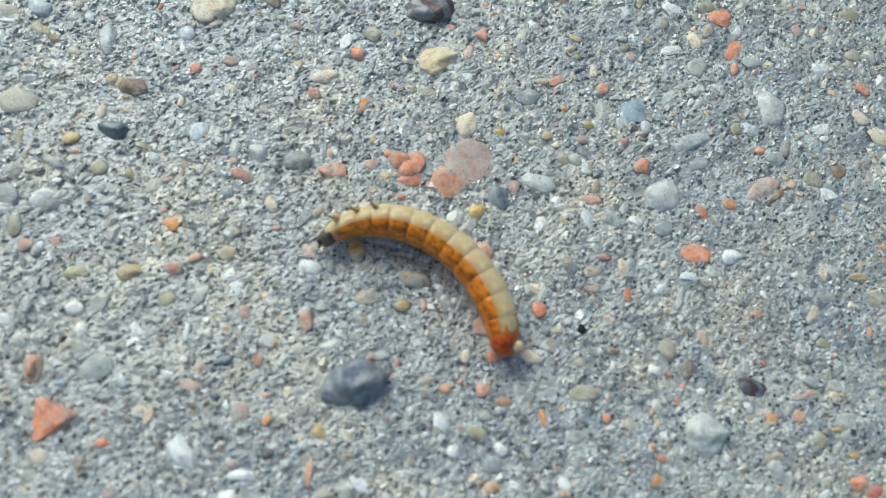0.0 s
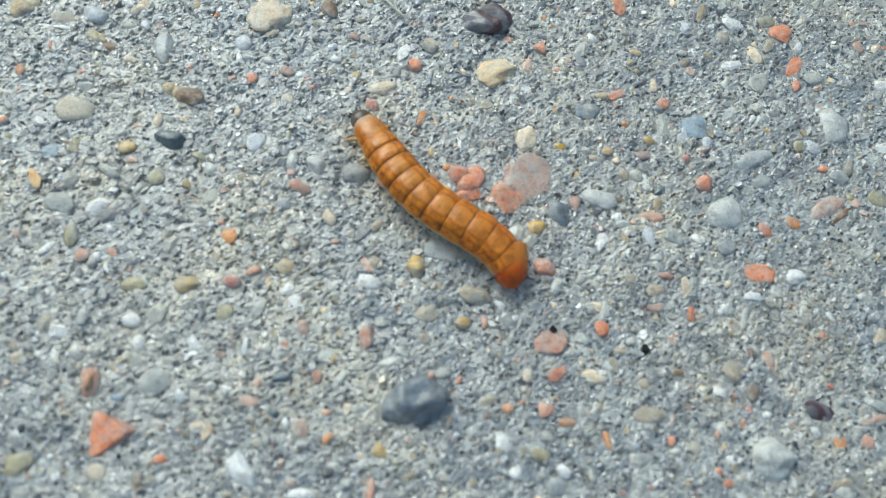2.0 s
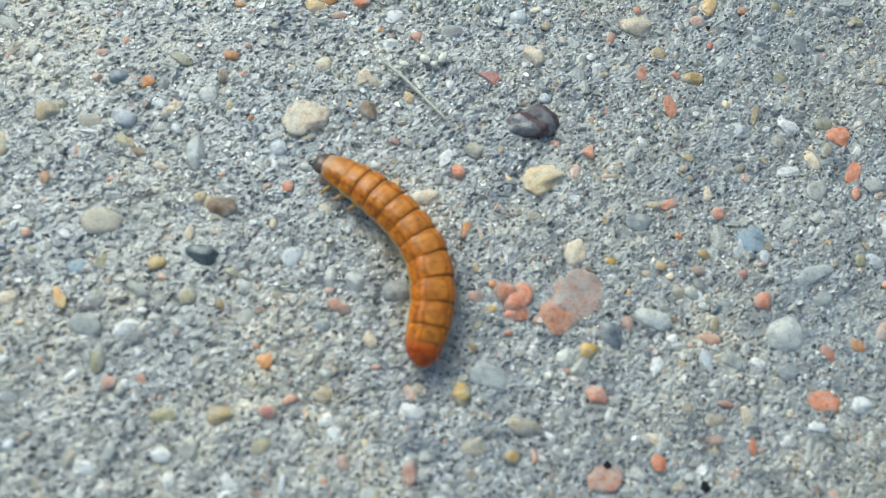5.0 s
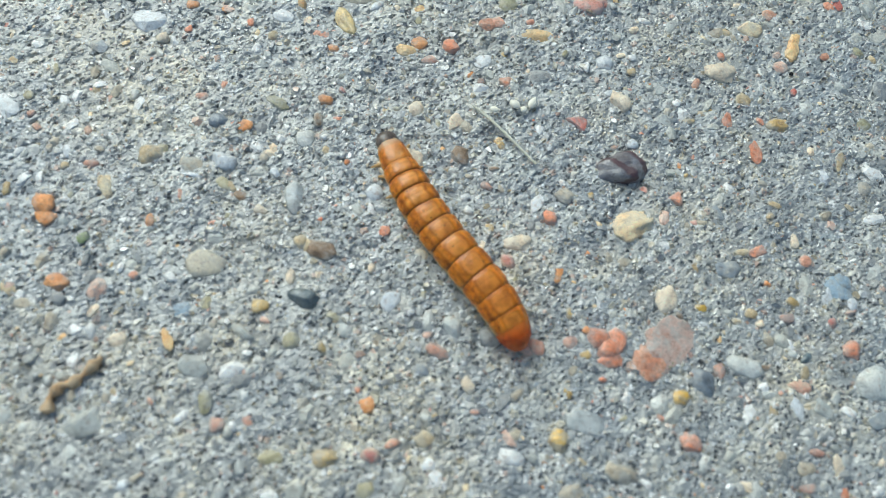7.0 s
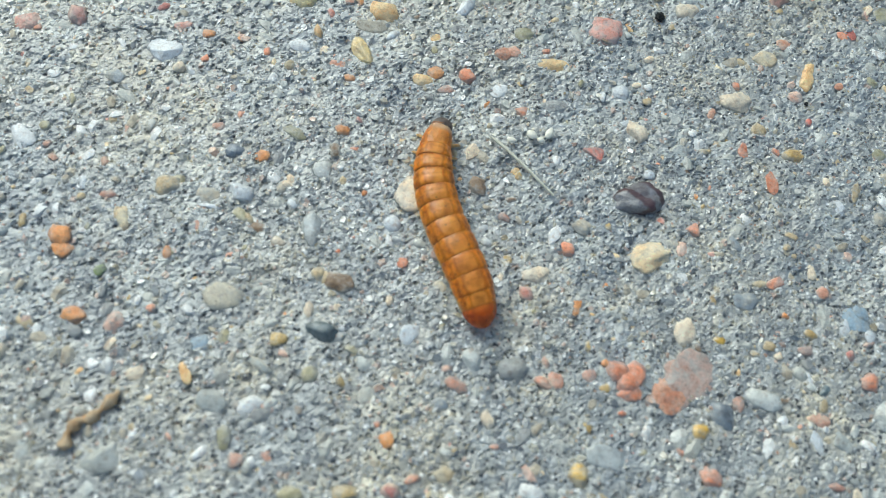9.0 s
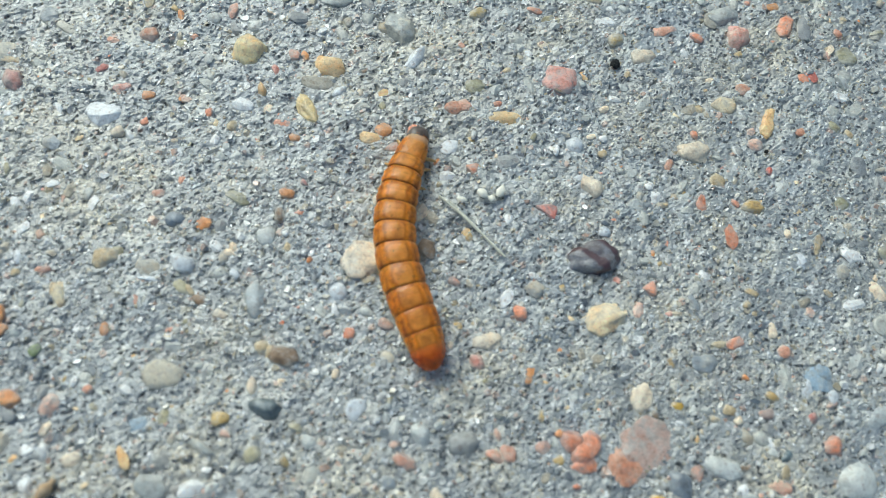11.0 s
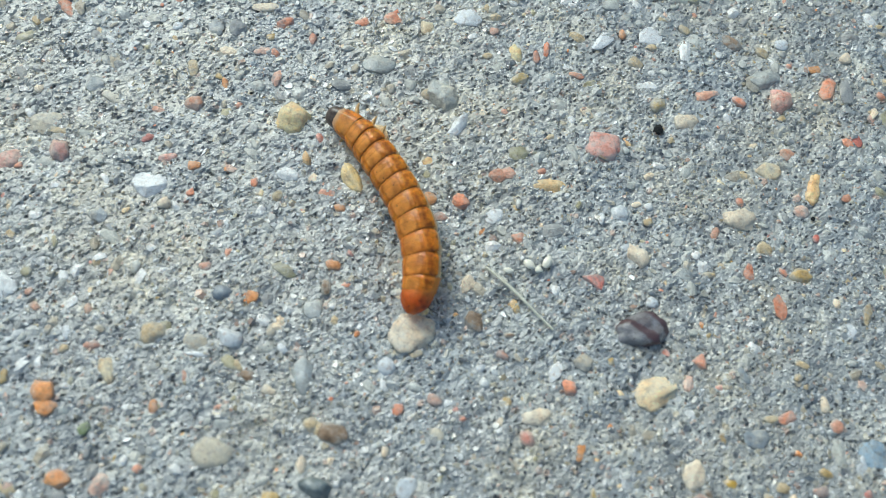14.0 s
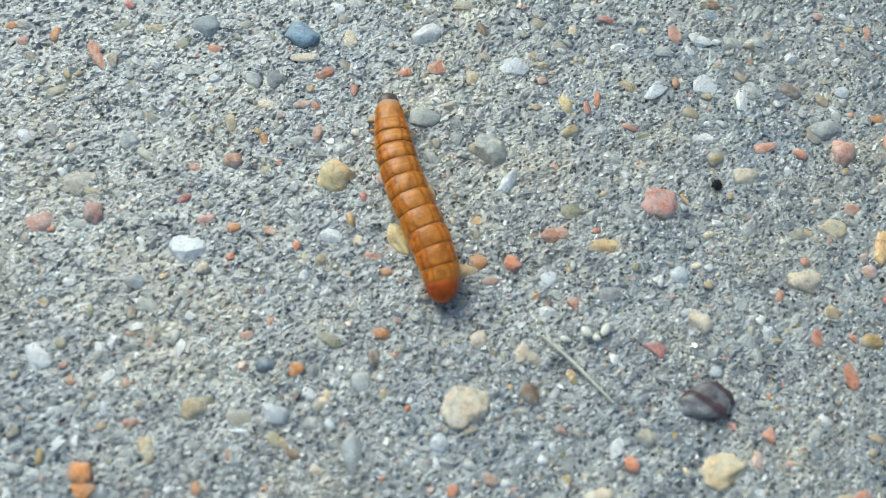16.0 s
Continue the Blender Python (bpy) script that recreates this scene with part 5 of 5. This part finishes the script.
def sand_grains(count, mean, spread, seed_number):
    """Sand on the concrete's surface: crystals of many sizes, most of them half bedded."""
    rng = np.random.default_rng(seed_number)
    x, y = rng.uniform(X0 + 1, X1 - 1, count), rng.uniform(Y0 + 1, Y1 - 1, count)
    # grains stand thick in worn patches and thin where the cement skin is whole
    free = in_stretch(x, y) & (rng.random(count) < np.clip(0.62 - 0.95 * at_place(PATCH, x, y), 0.10, 1.0))
    for sx, sy, a, b, turn, bare in SPOTS:
        u = (x - sx) * math.cos(turn) + (y - sy) * math.sin(turn)
        v = (y - sy) * math.cos(turn) - (x - sx) * math.sin(turn)
        free &= (u / (a * bare)) ** 2 + (v / (b * bare)) ** 2 > 1
    x, y = x[free], y[free]
    n = len(x)
    # a chip: six uneven corners below, six smaller ones above, a flat broken top
    a = np.arange(6) * math.pi / 3
    co = np.concatenate([np.stack([1.08 * np.cos(a), 1.08 * np.sin(a), 0 * a - 0.75], -1), np.stack([0.66 * np.cos(a), 0.66 * np.sin(a), 0 * a + 0.75], -1)])
    fa = np.array([(i, (i + 1) % 6, 6 + (i + 1) % 6) for i in range(6)] + [(i, 6 + (i + 1) % 6, 6 + i) for i in range(6)]
                  + [(6, 6 + i, 7 + i) for i in range(1, 5)])
    r = np.clip(mean * np.exp(rng.normal(0, spread, n)), 0.07, 0.62)
    size = r[:, None] * rng.uniform(0.55, 1.25, (n, 3)) * [1, 1, 0.42]
    corner = rng.uniform(0.62, 1.25, (n, 6, 1))
    v = co[None] * np.concatenate([corner, corner * rng.uniform(0.8, 1.15, (n, 6, 1))], 1) ** [1, 1, 0.3] * size[:, None]
    spin = rng.uniform(0, math.pi, n)
    q = np.stack([np.cos(spin), rng.normal(0, 0.12, n), rng.normal(0, 0.12, n), np.sin(spin)], -1)
    q /= np.linalg.norm(q, axis=1)[:, None]
    w, i, j, k = q.T
    turn = np.stack([1 - 2 * (j * j + k * k), 2 * (i * j - k * w), 2 * (i * k + j * w), 2 * (i * j + k * w), 1 - 2 * (i * i + k * k),
                     2 * (j * k - i * w), 2 * (i * k - j * w), 2 * (j * k + i * w), 1 - 2 * (i * i + j * j)], -1).reshape(n, 3, 3)
    v = np.einsum("nij,nkj->nki", turn, v)
    v += np.stack([x, y, height_at(x, y) + r * rng.uniform(-0.44, -0.12, n)], -1)[:, None]
    f = fa[None] + (np.arange(n) * len(co))[:, None, None]
    me = raw_mesh("sand", v.reshape(-1, 3) * MM, f.reshape(-1, 3))
    me.materials.append(SAND)
    ob = tagged(new("sand", me), "grey, white and tan sand grains in the surface", kind="stuff")
    ob.parent = ground
    return ob


small_pebbles()
sand_grains(150000, 0.15, 0.38, 21)
sand_grains(62000, 0.28, 0.48, 22)


# ---------------------------------------------------------------- the crawl
def body_line(bend, length):
    """Places and headings of the pieces along the body, from bends in radians; the body's middle is the origin."""
    b1, b2, b3, b4 = bend
    u = np.linspace(-1, 1, 201)
    turn = b1 * u + b2 * (u * u - 1 / 3) + b3 * u ** 3 + b4 * (u ** 4 - 1 / 5)
    d = np.stack([np.cos(turn), np.sin(turn)], -1) * length / 200
    c = np.concatenate([[[0, 0]], np.cumsum((d[1:] + d[:-1]) / 2, 0)])
    c -= c[100]
    places, done = [], 0.0
    for _, share, _, _ in SEGMENTS:
        s = 1 - 2 * (done + share / 2)
        done += share
        places.append((np.interp(s, u, c[:, 0]), np.interp(s, u, c[:, 1]), math.degrees(np.interp(s, u, turn))))
    return places


def motions():
    # seconds; middle of the body in mm; heading; four bends; length in mm; roll of the body
    crawl = [
        (0, -0.15, 20.12, 161.9, 0.974, 0.123, 0.224, 0.142, 24.34, -98),
        (0.2, -0.28, 22.24, 158.6, 1.258, -0.090, -0.216, -0.004, 24.99, -70),
        (0.5, 0.20, 23.18, 159.2, 1.015, -0.008, -0.379, -0.223, 24.17, -16),
        (0.7, -1.06, 22.41, 163.0, 0.253, 0.282, 0.348, -0.052, 23.28, 0),
        (1, -2.55, 21.58, 158.1, -0.125, -0.306, 0.468, 0.079, 26.06, 0),
        (1.5, -5.08, 22.75, 156.1, -0.246, 0.357, 0.942, -0.333, 23.25, 0),
        (2, -8.26, 24.00, 143.4, -0.663, -0.327, 1.122, -0.361, 23.03, 0),
        (2.2, -8.68, 25.71, 147.4, -0.292, -0.125, 0.467, -0.272, 23.11, 0),
        (2.5, -9.57, 25.64, 146.9, -0.537, -0.005, 0.866, 0.137, 24.29, 0),
        (3, -9.85, 26.00, 135.6, -0.599, -0.488, 0.250, -0.044, 24.96, 0),
        (3.2, -11.68, 27.54, 131.7, -0.791, -0.112, 0.728, -0.430, 22.91, 0),
        (5.3, -16.10, 31.20, 131.2, 1.350, -0.866, -0.538, 0.941, 24.28, 14),
        (5.5, -16.48, 31.31, 127.8, 0.603, 0.298, 0.086, -0.321, 24.08, 44),
        (5.8, -18.10, 31.37, 132.0, 0.031, 0.036, 0.729, -0.343, 24.30, 6),
        (6, -19.81, 32.31, 133.2, 0.017, -0.049, 0.174, -0.219, 24.38, 0),
        (6.5, -22.22, 32.76, 136.0, 0.001, 0.012, -0.065, -0.205, 23.64, 0),
        (7, -22.66, 33.39, 135.7, -0.264, -0.412, 0.370, 0.127, 25.10, 0),
        (7.2, -22.04, 33.13, 128.7, -0.489, -0.144, 0.100, -0.186, 24.38, 0),
        (7.5, -22.63, 33.12, 122.8, -0.716, -0.949, 0.219, 0.360, 24.86, 0),
        (8, -24.93, 35.30, 119.7, -0.502, -0.341, 0.366, 0.094, 23.41, 0),
        (8.5, -24.63, 35.69, 125.7, -0.940, 0.130, 0.712, -0.318, 24.17, 0),
        (9, -25.83, 38.03, 113.8, -0.458, -0.638, 0.202, 0.209, 22.03, 0),
        (9.5, -25.71, 39.60, 111.9, -0.475, -0.189, 0.184, -0.166, 23.77, 0),
        (9.7, -26.00, 40.30, 105.5, -0.626, -0.556, 0.059, -0.094, 24.67, 0),
        (11.8, -26.61, 43.72, 106.0, -0.499, 0.126, 0.647, -0.055, 25.68, 0),
        (12, -26.89, 44.43, 110.6, -0.241, 0.603, 0.578, -0.316, 25.13, 0),
        (12.5, -27.04, 46.44, 107.8, -0.098, -0.298, 0.251, 0.153, 22.88, 0),
        (13, -29.08, 50.05, 118.2, -0.078, 0.032, 0.459, 0.046, 22.85, 0),
        (13.5, -30.75, 51.35, 118.9, -0.177, -0.393, 0.326, 0.039, 24.70, -8),
        (13.8, -33.40, 52.07, 128.2, 0.253, -0.333, 0.023, 0.670, 26.18, -58),
        (14, -33.27, 53.42, 125.5, 0.416, -0.488, 0.388, 0.358, 24.79, -32),
        (14.2, -32.54, 54.51, 127.4, 0.672, 0.075, -0.323, 0.045, 24.36, 12),
        (14.5, -34.86, 53.46, 121.8, 0.109, -0.125, 0.180, 0.232, 24.61, 5),
        (14.8, -36.87, 55.59, 121.4, 0.222, -0.153, -0.085, 0.002, 23.90, 0),
        (15, -36.44, 56.66, 122.1, 0.384, -0.041, -0.269, -0.062, 23.17, 0),
        (15.5, -37.75, 57.44, 119.1, 0.128, -0.586, -0.145, 0.141, 25.64, 0),
        (16, -39.09, 59.48, 117.4, -0.284, -0.318, 0.396, -0.044, 22.96, 0),
    ]
    rows = []
    for a, b in zip(crawl, crawl[1:]):
        rows.append(a)
        steps = max(1, round((b[0] - a[0]) / 0.5))
        for k in range(1, steps if steps > 2 else 1):
            f = k / steps
            row = [p + (q - p) * f for p, q in zip(a, b)]
            row[4] += 0.30 * math.sin(2.2 * math.pi * f) * math.sin(math.pi * f)
            rows.append(tuple(row))
    rows.append(crawl[-1])
    walk(larva, [(t, pose(x * MM, y * MM, 0, 0, 0, yaw)) for t, x, y, yaw, *_ in rows])
    keyed = [[] for _ in PIECES]
    for t, x, y, yaw, b1, b2, b3, b4, length, roll in rows:
        lean = math.radians(roll)
        tall = [max(h * abs(math.cos(lean)) + w * abs(math.sin(lean)) - 0.02, 1.0) for _, _, w, h in SEGMENTS]
        tall[0] += 0.2
        joint = [tall[0]] + [(a + b) / 2 for a, b in zip(tall, tall[1:])] + [tall[-1] - 0.1]
        for k, (px, py, turn) in enumerate(body_line((b1, b2, b3, b4), length)):
            slope = math.degrees(math.atan2(joint[k + 1] - joint[k], SEGMENTS[k][1] * length))
            up = (joint[k] + joint[k + 1]) / 2
            keyed[k].append((t, pose(px * MM, py * MM, up * MM, 0, slope, turn) @ pose(0, 0, 0, roll, 0, 0)))
    for piece, poses in zip(PIECES, keyed):
        walk(piece, poses)
    # the six legs step in turn, three and three
    for n, (side, one) in enumerate(LEGS):
        beat = math.pi * ((n // 2 + (side > 0)) % 2)
        steps = [(0.25 * k, math.sin(2 * math.pi * 0.25 * k / 0.9 + beat)) for k in range(65)]
        walk(one, [(t, pose(0, 0, 0.05 * max(0, s) * MM, 0, 0, 11 * side * s)) for t, s in steps])


motions()
